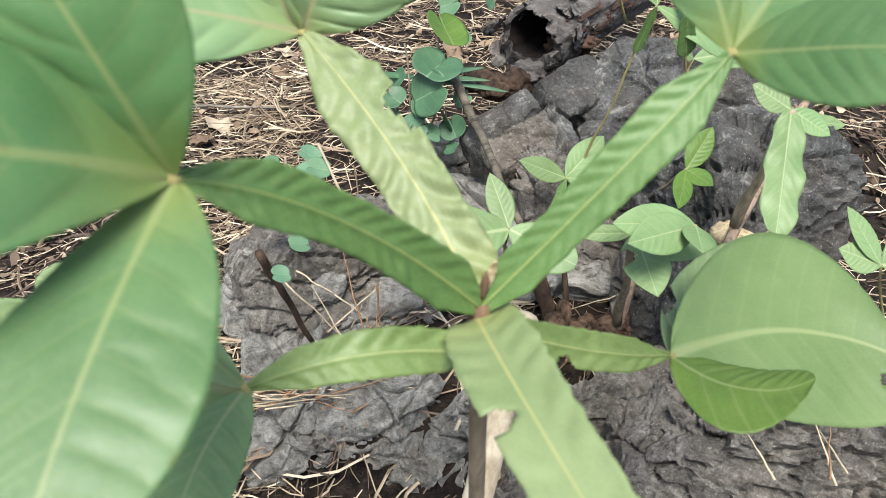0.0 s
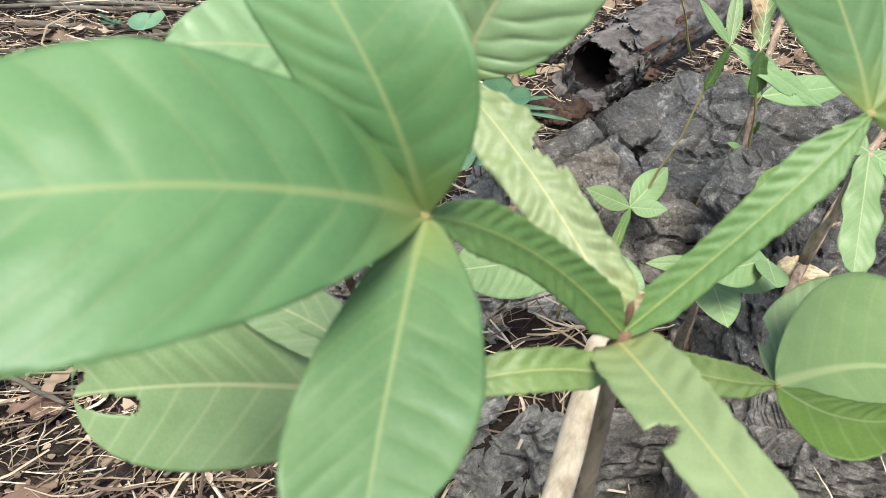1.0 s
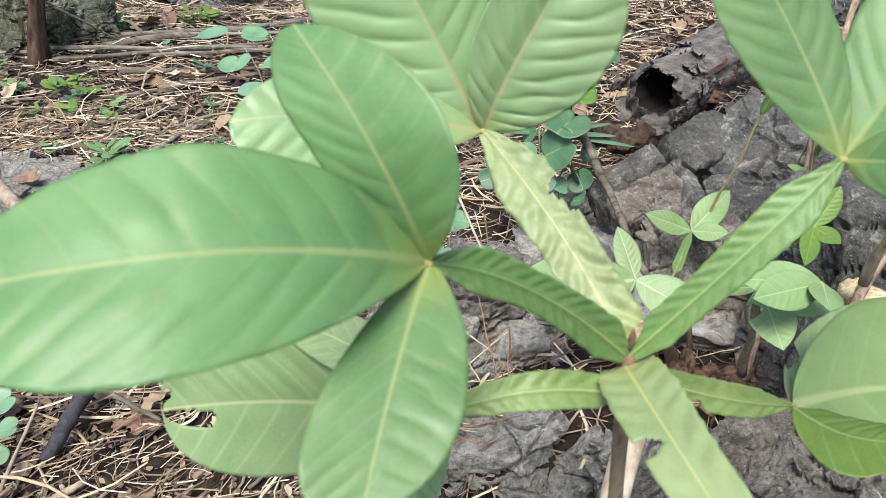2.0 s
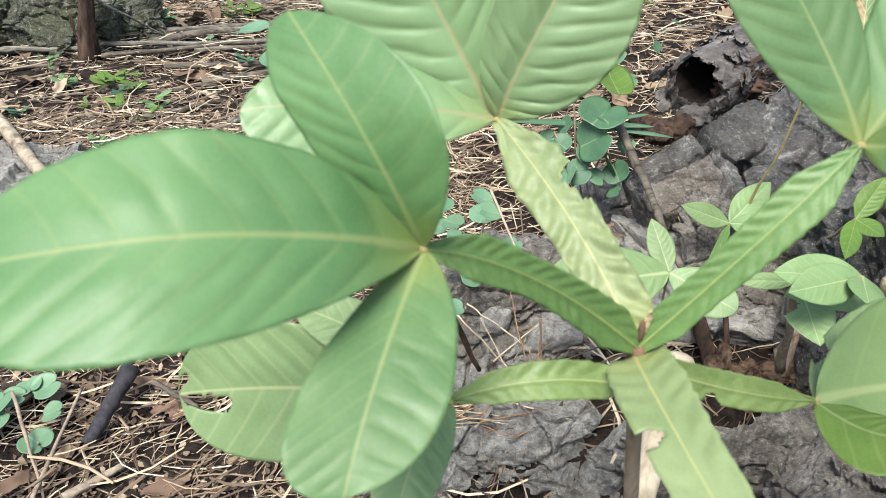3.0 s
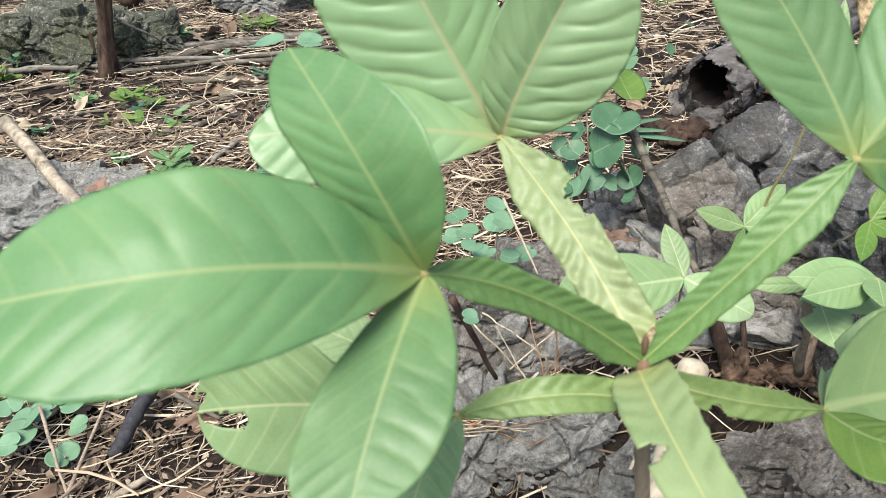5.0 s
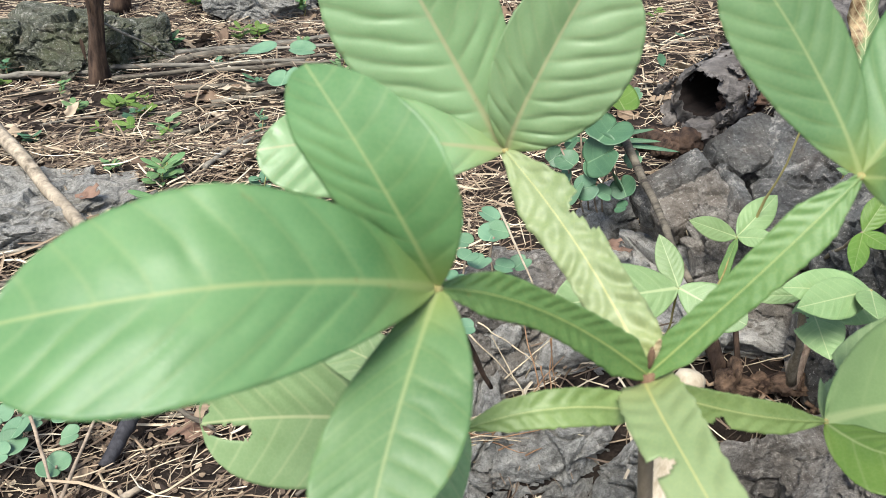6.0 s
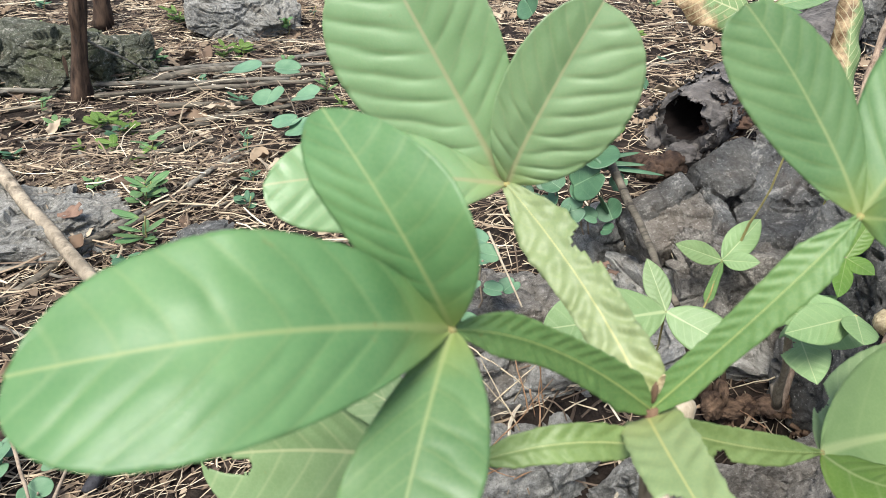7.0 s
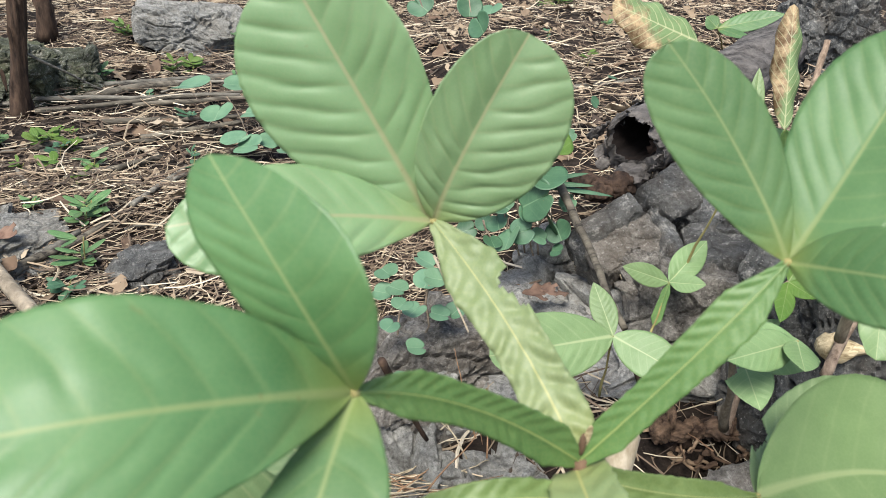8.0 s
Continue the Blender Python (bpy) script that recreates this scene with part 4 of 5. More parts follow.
for k, (p0, p1, r_) in enumerate((((-0.815, 1.828, 0.020), (-0.289, 2.026, 0.020), 0.009), ((-1.190, 1.828, 0.020), (-0.877, 1.879, 0.020), 0.012), ((-0.597, 1.879, 0.020), (-0.208, 1.992, 0.020), 0.010), ((-0.581, 2.065, 0.020), (-0.200, 2.095, 0.030), 0.008),
                                  ((-0.745, 1.625, 0.010), (-0.633, 1.698, 0.012), 0.010), ((-0.463, 1.342, 0.012), (-0.394, 1.529, 0.012), 0.009), ((-0.528, 1.684, 0.012), (-0.309, 1.782, 0.020), 0.012), ((-0.588, 1.082, 0.015), (-0.519, 1.227, 0.020), 0.011),
                                  ((-1.038, 1.745, 0.010), (-0.901, 1.786, 0.012), 0.008), ((-0.415, 1.449, 0.010), (-0.351, 1.565, 0.012), 0.007), ((-0.598, 1.432, 0.010), (-0.471, 1.354, 0.012), 0.006), ((-0.732, 1.500, 0.015), (-0.622, 1.333, 0.010), 0.006))):
    stick("branch", p0, p1, r_, (BARK_LYING, TWIG_DARK)[k % 2], "weathered fallen branch on the litter", 0.025, 60 + k)
for k in range(70):
    rk = random.Random(300 + k)
    x, y, an, ln = rk.uniform(-1.6, 0.3), rk.uniform(0.55, 3.0), rk.uniform(-0.6, 0.9), rk.uniform(0.05, 0.22)
    if x > -0.1 and y < 1.25:
        y += 0.9
    dx, dy = math.cos(an) * ln / 2, math.sin(an) * ln / 2
    stick("twig", (x - dx, y - dy, ground_height(x - dx, y - dy) + 0.008), (x + dx, y + dy, ground_height(x + dx, y + dy) + 0.010), rk.uniform(0.0018, 0.0055), (BARK_LYING, TWIG_DARK, STICK_GREY)[k % 3], "thin broken twig in the litter", 0.05, 90 + k, 6, "broken twigs")

# ---- stones on the flat ground ----
rock("stone", (-0.721, 1.188, 0.000), (0.36, 0.30, 0.09), (0, 4, 25), 41, ROCK, "flat grey stone with a dry leaf on it")
rock("stone", (-1.188, 1.962, 0.030), (0.20, 0.18, 0.16), (0, 0, 10), 44, ROCK_MOSSY_SHADED, "mossy grey stone at the clearing's edge")
rock("stone", (-0.985, 2.012, 0.040), (0.36, 0.26, 0.18), (0, 0, -10), 47, ROCK_MOSSY_SHADED, "dark mossy stone beside the thin trunk")
rock("stone", (-0.808, 2.042, 0.040), (0.18, 0.16, 0.13), (0, 0, 20), 50, ROCK_MOSSY_SHADED, "small dark mossy stone by the branches")
rock("stone", (-0.571, 2.544, 0.030), (0.36, 0.30, 0.16), (0, 5, 10), 53, ROCK, "pale grey stone behind the branches")
rock("stone", (-0.375, 1.107, -0.000), (0.11, 0.10, 0.07), (0, 5, 40), 56, ROCK_DARK, "small dark stone in the litter")
rock("stone", (1.256, 2.019, 0.200), (0.30, 0.26, 0.30), (0, 5, 10), 59, ROCK_DARK, "dark stone behind the log")

# ---- undergrowth ----
def leaflets(name, hub, root, blades, label, material=LEAF_PALE, stalk_r=0.0012, winged=0.0, group="seedlings", relief=0.0014):
    ob = thing(name, root, label, "plant", group)
    part("stem", tube(bent(root, hub, 8, 0.04, len(name)), [stalk_r * 1.4] * 3 + [stalk_r] * 6, 7), STEM_GREY if stalk_r > 0.0014 else LIME_JOINT, ob)
    if winged:
        h_, r_ = Vector(hub), Vector(root)
        s = h_.lerp(r_, min(1.0, 0.055 / (h_ - r_).length))
        part("stalk_wing", wing_strip((s, s.lerp(h_, 0.5), h_), winged, (-0.2, -0.7, 0.6), crumple=0.001, nu=40, nv=8), WING, ob)
    for k, b in enumerate(blades):
        tip, half, nor = b[:3]
        kw = dict(seed=k + len(label), relief=relief, nu=44, nv=16, p=0.85, q=0.95)
        kw.update(b[3] if len(b) > 3 else {})
        part("leaflet", simple_blade(hub, tip, half, nor, **kw), material, ob)
    return ob


FACE = (-0.15, -0.65, 0.72)
leaflets("seedling", (0.357, 0.733, 0.228), (0.335, 0.707, 0.155), (((0.296, 0.735, 0.250), 0.014, FACE), ((0.415, 0.778, 0.260), 0.018, FACE), ((0.389, 0.706, 0.242), 0.012, FACE)), "pale green three-leaved seedling between rocks", winged=0.006)
leaflets("seedling", (0.253, 0.620, 0.236), (0.262, 0.645, 0.130), (((0.116, 0.585, 0.24), 0.036, FACE, dict(ribs=11, p=0.7, q=0.6, nu=70, nv=24)), ((0.312, 0.575, 0.222), 0.024, FACE, dict(ribs=10, p=0.7, q=0.6)), ((0.237, 0.662, 0.276), 0.014, FACE)), "pale green broad-leaved seedling behind the sapling")
leaflets("seedling", (0.336, 0.533, 0.290), (0.390, 0.592, 0.126), (((0.403, 0.578, 0.285), 0.010, FACE), ((0.392, 0.493, 0.302), 0.020, FACE), ((0.335, 0.470, 0.268), 0.022, FACE, dict(bites=((0.36, -0.75, 0.10, 0.42), (0.46, -0.95, 0.06, 0.3)))), ((0.276, 0.533, 0.290), 0.008, FACE)), "pale green seedling with an eaten leaf", stalk_r=0.004)
leaflets("seedling", (0.397, 0.482, 0.436), (0.423, 0.519, 0.306), (((0.363, 0.408, 0.374), 0.015, FACE, dict(p=0.4, q=0.3, wave=0.003)), ((0.425, 0.465, 0.424), 0.010, FACE), ((0.369, 0.499, 0.448), 0.012, FACE)), "brown-stemmed sapling with wavy pale leaves", stalk_r=0.0038)
leaflets("seedling", (0.405, 0.589, 0.323), (0.422, 0.657, 0.249), (((0.417, 0.559, 0.323), 0.010, FACE), ((0.430, 0.607, 0.359), 0.012, FACE), ((0.374, 0.538, 0.312), 0.010, FACE)), "yellowing small seedling beside the rocks", material=LIME, stalk_r=0.0016)
leaflets("seedling", (0.366, 0.497, 0.322), (0.468, 0.603, 0.196), (((0.289, 0.498, 0.325), 0.018, FACE), ((0.291, 0.471, 0.324), 0.018, FACE), ((0.349, 0.454, 0.325), 0.015, FACE)), "pale broad leaves low among the rocks")
leaflets("seedling", (0.517, 0.445, 0.314), (0.621, 0.471, 0.168), (((0.483, 0.461, 0.321), 0.014, FACE), ((0.559, 0.444, 0.331), 0.02, FACE), ((0.490, 0.480, 0.351), 0.010, FACE)), "green seedling at the boulder's foot")
leaflets("seedling", (0.376, 0.843, 0.487), (0.484, 0.924, 0.349), (((0.275, 0.865, 0.523), 0.031, FACE, dict(p=0.6, q=0.6, curl=0.012, wave=0.005, relief=0.0022, ribs=11)),), "half-dried leaf with brown curled edge", material=DRYING)
leaflets("seedling", (0.413, 0.684, 0.443), (0.477, 0.719, 0.299), (((0.423, 0.747, 0.552), 0.014, FACE, dict(p=0.6, q=0.5, curl=0.012, wave=0.005, relief=0.002, ribs=12)),), "narrow drying leaf on a winged stalk", material=DRYING, winged=0.010)
leaflets("seedling", (0.706, 1.483, 0.351), (0.813, 1.650, 0.261), (((0.815, 1.437, 0.393), 0.022, FACE), ((0.683, 1.497, 0.370), 0.018, FACE), ((0.722, 1.369, 0.359), 0.014, FACE)), "green seedling behind the log", material=LEAF)


def shoot(name, points, r, leaves_, label, material):
    """A thin brown woody shoot with knots and a few small leaves: (base, tip, half width, material)."""
    ob = thing(name, points[0], label, "plant", "woody shoots")
    pts = []
    for a_, b_ in zip(points, points[1:]):
        pts += [Vector(a_).lerp(Vector(b_), i / 5) for i in range(5)]
    pts.append(Vector(points[-1]))
    pts = [p_ + 0.0012 * noise.noise_vector(p_ * 60) for p_ in pts]
    m = len(pts)
    part("stem", tube(pts, [r * (1.15 - 0.4 * i / m) * (1 + 0.22 * noise.noise((i * 0.9, r * 900, 0))) for i in range(m)], 10, 0.25, 3), material, ob)
    for k, (b_, t_, h_, m_) in enumerate(leaves_):
        part("leaf", simple_blade(b_, t_, h_, (-0.15 + 0.2 * math.sin(k * 2.3), -0.7, 0.6), seed=k + 30, relief=0.0007, wave=0.0012, curl=0.001 * (k % 3), nu=34, nv=14, p=0.8, q=0.8), m_, ob)
    for k in range(2):
        i = m // 3 + k * m // 3
        q_ = pts[i] + Vector((0.011 * (-1) ** k, -0.004, 0.010))
        part("side_twig", tube([pts[i], pts[i].lerp(q_, 0.6), q_], [r * 0.5, r * 0.35, r * 0.2], 6), material, ob)
    return ob


SHOOT = bark_material("shoot_brown", (0.095, 0.064, 0.044), (0.36, 0.275, 0.20), 170, stretch=(1, 1, 0.35), depth=0.002)
shoot("woody_shoot", ((0.402, 0.605, 0.105), (0.421, 0.635, 0.174), (0.437, 0.670, 0.229), (0.466, 0.715, 0.302), (0.478, 0.760, 0.380), (0.504, 0.800, 0.454), (0.518, 0.820, 0.499)), 0.0046,
      (((0.483, 0.735, 0.330), (0.470, 0.722, 0.352), 0.006, LIME), ((0.478, 0.722, 0.312), (0.438, 0.716, 0.327), 0.005, LEAF_OLD_LIT), ((0.470, 0.700, 0.275), (0.425, 0.676, 0.272), 0.009, LEAF_PALE), ((0.478, 0.720, 0.310), (0.494, 0.700, 0.248), 0.006, LEAF_OLD_LIT)),
      "thin brown woody shoot with small yellowish leaves", SHOOT)
shoot("woody_shoot", ((0.423, 0.520, 0.262), (0.444, 0.540, 0.293), (0.476, 0.569, 0.334), (0.503, 0.594, 0.376), (0.523, 0.605, 0.401), (0.548, 0.622, 0.438)), 0.0048,
      (((0.520, 0.602, 0.398), (0.552, 0.596, 0.428), 0.009, LIME), ((0.524, 0.604, 0.402), (0.568, 0.600, 0.392), 0.010, LEAF_OLD_LIT), ((0.503, 0.592, 0.376), (0.560, 0.590, 0.372), 0.009, LEAF_PALE)),
      "brown woody shoot beside the lichen-spotted boulder", SHOOT)
leaflets("seedling", (0.389, 0.700, 0.441), (0.385, 0.760, 0.215), (((0.514, 0.690, 0.387), 0.014, FACE, dict(wave=0.0015, bites=((0.72, -0.9, 0.05, 0.35), (0.5, 0.95, 0.04, 0.3)))), ((0.346, 0.712, 0.480), 0.006, FACE), ((0.398, 0.735, 0.490), 0.008, FACE)), "pale seedling with long chewed leaflets", winged=0.005)
leaflets("seedling", (0.476, 0.742, 0.374), (0.470, 0.775, 0.200), (((0.590, 0.750, 0.392), 0.019, FACE), ((0.440, 0.735, 0.395), 0.010, FACE)), "pale broad-leaved seedling in front of the slab")


def husk():
    ob = thing("dry_husk", (0.447, 0.548, 0.272), "curled dry tan leaf husk hanging on a stalk", "seed pod")
    a_, b_ = Vector((0.430, 0.553, 0.274)), Vector((0.478, 0.540, 0.274))
    rr = [0.005, 0.0112, 0.0135, 0.0138, 0.0125, 0.0095, 0.006, 0.0035, 0.0016]
    part("husk", tube(bent(a_, b_, 8, 0.03, 2), rr, 14, 0.5, 5), HUSK, ob)
    part("stalk", tube(bent(b_, (0.500, 0.555, 0.290), 5, 0.06, 4), [0.0015] * 6, 6), STEM_GREY, ob)


husk()


def lobed(where, r, normal, turn, seed):
    """A round, two-lobed leaf, cleft at its tip."""
    n_ = Vector(normal).normalized()
    s = n_.cross(Vector((0, 0, 1)) if abs(n_.z) < 0.95 else Vector((1, 0, 0))).normalized()
    t_ = s.cross(n_)
    ca, sa = math.cos(turn), math.sin(turn)
    ax, ay = s * ca + t_ * sa, t_ * ca - s * sa

    def place(u, v):
        an = v * math.pi
        cleft = 1 - 0.34 * math.exp(-((math.pi - abs(an)) / 0.22) ** 2) - 0.20 * math.exp(-(an / 0.35) ** 2)
        rad = r * u * cleft * (1 + 0.03 * noise.noise((an * 2, seed, 0)))
        lift = 0.10 * r * u * u * noise.noise((an, seed, 2)) + 0.22 * r * u * abs(math.sin(an)) * u
        return Vector(where) + ax * (rad * math.sin(an) * 1.05) - ay * (rad * math.cos(an)) + n_ * lift

    return grid_sheet(9, 32, place, lambda u, v: (0.5 - 0.5 * u * math.cos(v * math.pi), 0.5 + 0.5 * u * math.sin(v * math.pi)), (), 0.0003)


def vine(name, stems, leaves_, label, material=ROUND, group="round-leaved vines", flat=False):
    root = stems[0][0]
    ob = thing(name, root, label, "plant", group)
    for k, (p0, p1) in enumerate(stems):
        part("stem", tube(bent(p0, p1, 8, 0.06, k + 3), [0.0014] * 9, 6), TWIG, ob)
    rnd = random.Random(len(leaves_))
    for k, (p_, r_, m_) in enumerate(leaves_):
        nor = (rnd.uniform(-0.8, 0.8), rnd.uniform(-0.9, 0.1), rnd.uniform(0.3, 1.0))
        if flat:
            nor = (nor[0] * 0.4, nor[1] * 0.35, 0.95)
        part("leaf", lobed(p_, r_ * 0.76, nor, rnd.uniform(-1.2, 1.2), k + 2), m_ or (ROUND_PALE if k > 1 and k % 3 == 0 else material), ob)
    return ob


vine("round_leaved_vine", (((0.222, 0.916, 0.160), (0.196, 0.949, 0.299)), ((0.242, 0.914, 0.157), (0.242, 0.954, 0.306)), ((0.270, 0.934, 0.187), (0.230, 0.897, 0.257))),
     (((0.234, 0.915, 0.283), 0.042, None), ((0.224, 0.896, 0.255), 0.040, None), ((0.251, 0.960, 0.315), 0.042, LIME), ((0.283, 1.078, 0.312), 0.026, None), ((0.192, 0.941, 0.252), 0.022, None), ((0.181, 0.910, 0.241), 0.022, None),
      ((0.189, 0.883, 0.201), 0.030, None), ((0.246, 0.896, 0.220), 0.026, None), ((0.259, 0.889, 0.210), 0.024, None), ((0.316, 0.881, 0.216), 0.018, None), ((0.148, 0.948, 0.208), 0.018, None), ((0.138, 0.934, 0.187), 0.020, None)),
     "blue-green round-leaved vine beside the log")
vine("round_leaved_vine", (((0.212, 0.905, 0.162), (0.173, 0.919, 0.255)), ((0.232, 0.905, 0.162), (0.213, 0.907, 0.236)), ((0.180, 0.903, 0.159), (0.154, 0.898, 0.223))),
     (((0.171, 0.940, 0.232), 0.020, None), ((0.178, 0.914, 0.211), 0.022, None), ((0.218, 0.903, 0.231), 0.022, None), ((0.231, 0.885, 0.204), 0.018, None), ((0.208, 0.889, 0.210), 0.024, None), ((0.166, 0.881, 0.198), 0.018, None), ((0.281, 0.938, 0.229), 0.018, None), ((0.159, 0.923, 0.206), 0.016, None), ((0.256, 0.874, 0.188), 0.014, None)),
     "dense dark round-leaved vine between litter and rocks")
vine("round_leaved_vine", (((0.030, 0.718, 0.109), (0.038, 0.733, 0.254)), ((0.061, 0.722, 0.122), (0.067, 0.720, 0.239))),
     (((0.019, 0.760, 0.227), 0.019, None), ((0.014, 0.740, 0.212), 0.018, None), ((0.030, 0.720, 0.230), 0.018, None), ((0.066, 0.730, 0.236), 0.022, None), ((0.048, 0.680, 0.228), 0.018, None), ((0.077, 0.690, 0.215), 0.017, None), ((0.097, 0.700, 0.213), 0.017, None), ((0.068, 0.800, 0.218), 0.020, None), ((0.033, 0.660, 0.250), 0.016, None), ((0.021, 0.683, 0.205), 0.015, None), ((0.048, 0.652, 0.199), 0.016, None), ((0.081, 0.719, 0.200), 0.014, None), ((0.027, 0.549, 0.242), 0.012, None), ((0.068, 0.686, 0.266), 0.018, None)),
     "blue-green small round-leaved vine over the mound", material=ROUND_PALE, flat=True)
vine("round_leaved_vine", (((-0.204, 1.613, -0.105), (-0.337, 1.748, 0.096)), ((-0.237, 1.584, -0.061), (-0.302, 1.649, 0.036))),
     (((-0.416, 1.753, 0.117), 0.060, None), ((-0.348, 1.685, 0.076), 0.050, None), ((-0.308, 1.736, 0.127), 0.046, None), ((-0.293, 1.584, 0.053), 0.048, None), ((-0.262, 1.546, 0.054), 0.044, None), ((-0.209, 1.577, 0.057), 0.046, None), ((-0.255, 1.641, 0.096), 0.046, None), ((-0.175, 1.516, 0.059), 0.030, None)),
     "blue-green round-leaved seedling among fallen branches", material=ROUND_PALE, flat=True)
vine("round_leaved_vine", (((0.168, 1.496, 0.265), (0.077, 1.592, 0.408)), ((0.237, 1.484, 0.258), (0.203, 1.557, 0.375))),
     (((0.105, 1.560, 0.360), 0.036, None), ((0.203, 1.550, 0.363), 0.034, None), ((0.222, 1.509, 0.337), 0.036, None), ((0.248, 1.542, 0.360), 0.030, None), ((0.527, 1.544, 0.222), 0.018, None), ((0.471, 1.475, 0.192), 0.018, None), ((0.408, 1.398, 0.148), 0.018, None)),
     "dark green round-leaved vine behind the leaves")
vine("creeper", (((-0.483, 0.592, 0.000), (-0.506, 0.617, 0.030)), ((-0.436, 0.575, 0.000), (-0.427, 0.567, 0.030)), ((-0.468, 0.618, 0.000), (-0.423, 0.613, 0.030))),
     (((-0.527, 0.645, 0.030), 0.022, None), ((-0.493, 0.620, 0.035), 0.024, None), ((-0.485, 0.634, 0.030), 0.020, None), ((-0.493, 0.601, 0.030), 0.024, None), ((-0.499, 0.584, 0.030), 0.020, None), ((-0.433, 0.572, 0.025), 0.024, None), ((-0.430, 0.612, 0.030), 0.018, None), ((-0.455, 0.653, 0.030), 0.024, None), ((-0.475, 0.654, 0.030), 0.020, None)),
     "low pale green creeper in the litter", material=ROUND_PALE, group="creepers", flat=True)


def sprig(p0, n, spread, size, material, label, seed):
    rnd = random.Random(seed)
    p_ = Vector(p0)
    ob = thing("small_weed", p_, label, "plant", "small weeds")
    part("stem", tube(bent(p_, p_ + Vector((0.01, 0, size * 1.2)), 5, 0.1, seed), [0.0012] * 6, 5), LIME_JOINT, ob)
    for k in range(n):
        a_ = rnd.uniform(0, 6.283)
        b_ = p_ + Vector((0, 0, size * rnd.uniform(0.3, 1.2)))
        t_ = b_ + Vector((math.cos(a_), math.sin(a_), rnd.uniform(0.0, 0.6))) * spread * rnd.uniform(0.6, 1.1)
        part("leaf", simple_blade(b_, t_, spread * rnd.uniform(0.10, 0.24), (rnd.uniform(-0.5, 0.5), -0.3, 1), seed=k, relief=0.0004, nu=12, nv=6), material, ob)


WEED = "small bright green weed in the litter"
for k, (p_, n_, sp_, sz_, m_) in enumerate((
        ((-0.666, 1.524, 0.000), 4, 0.055, 0.03, LIME), ((-0.593, 1.471, 0.000), 4, 0.055, 0.025, LIME), ((-0.740, 1.643, 0.000), 9, 0.05, 0.03, LIME), ((-0.661, 1.627, 0.000), 8, 0.045, 0.03, LIME),
        ((-0.838, 1.654, 0.000), 7, 0.045, 0.03, LEAF), ((-0.731, 2.077, 0.000), 9, 0.05, 0.05, LEAF), ((-0.560, 2.181, 0.000), 10, 0.05, 0.05, LIME), ((-0.789, 2.530, 0.000), 14, 0.07, 0.06, LIME),
        ((-0.524, 1.295, 0.000), 10, 0.06, 0.05, LEAF), ((-0.481, 1.125, 0.000), 9, 0.06, 0.07, LEAF), ((-0.486, 1.057, 0.000), 6, 0.05, 0.03, ROUND), ((-0.728, 1.673, 0.000), 8, 0.05, 0.03, LIME),
        ((-0.519, 2.217, 0.000), 10, 0.06, 0.04, LIME), ((0.665, 2.759, 0.050), 14, 0.10, 0.10, LIME), ((-0.525, 1.273, 0.000), 9, 0.05, 0.05, LEAF), ((-1.108, 1.810, 0.000), 8, 0.06, 0.04, LIME))):
    sprig(p_, n_ + 4, sp_ * 0.75, sz_ * 0.8, m_, WEED, k)


for k in range(52):
    rk = random.Random(700 + k)
    x, y = rk.uniform(-1.5, 0.0), rk.uniform(1.25, 3.0)
    if k > 40:
        x, y = rk.uniform(0.3, 1.3), rk.uniform(1.5, 2.8)
    sprig((x, y, ground_height(x, y)), rk.randint(5, 11), rk.uniform(0.018, 0.04), rk.uniform(0.015, 0.05), (LIME, LEAF, ROUND)[k % 3], "small green weed sprouting from the litter", 800 + k)


def dry_stalk(p0, p1, k):
    ob = part("dry_stalk", tube(bent(p0, p1, 7, 0.05, 400 + k), [0.0011 - 0.0001 * i for i in range(8)], 5), (STRAW_LONE, STRAW_RED)[k % 5 in (1, 3)])
    return tagged(ob, "thin dry straw-coloured grass stalk", "grass", "dry stalks")


STRAW_RED = bark_material("stalk_brown", (0.12, 0.065, 0.035), (0.34, 0.21, 0.12), 200, depth=0.0003)
STRAW_LONE = bark_material("stalk_straw", (0.30, 0.24, 0.15), (0.56, 0.48, 0.34), 200, depth=0.0003)
for k, (p0, p1) in enumerate((((0.102, 0.578, 0.106), (0.059, 0.622, 0.172)), ((0.111, 0.590, 0.124), (0.092, 0.659, 0.191)), ((0.076, 0.610, 0.118), (0.139, 0.654, 0.147)), ((0.122, 0.571, 0.113), (0.129, 0.638, 0.159)), ((0.188, 0.590, 0.124), (0.161, 0.610, 0.118)),
                              ((0.347, 0.796, 0.161), (0.311, 0.885, 0.204)), ((0.403, 0.859, 0.201), (0.361, 0.795, 0.196)), ((0.461, 0.334, 0.175), (0.459, 0.380, 0.202)), ((0.456, 0.338, 0.178), (0.472, 0.378, 0.205)), ((0.470, 0.338, 0.184), (0.470, 0.380, 0.189)),
                              ((0.412, 0.347, 0.173), (0.405, 0.384, 0.185)), ((0.056, 0.533, 0.111), (0.139, 0.609, 0.152)), ((0.414, 0.647, 0.119), (0.356, 0.639, 0.108)), ((0.378, 0.578, 0.106), (0.358, 0.621, 0.099)), ((0.044, 0.625, 0.187), (0.081, 0.615, 0.164)), ((0.082, 0.620, 0.159), (0.114, 0.610, 0.137)), ((0.113, 0.600, 0.146), (0.120, 0.590, 0.114)), ((0.033, 0.615, 0.181), (0.094, 0.605, 0.110)), ((0.122, 0.610, 0.176), (0.132, 0.600, 0.105)), ((0.101, 0.620, 0.110), (0.109, 0.610, 0.152)))):
    dry_stalk(p0, p1, k)
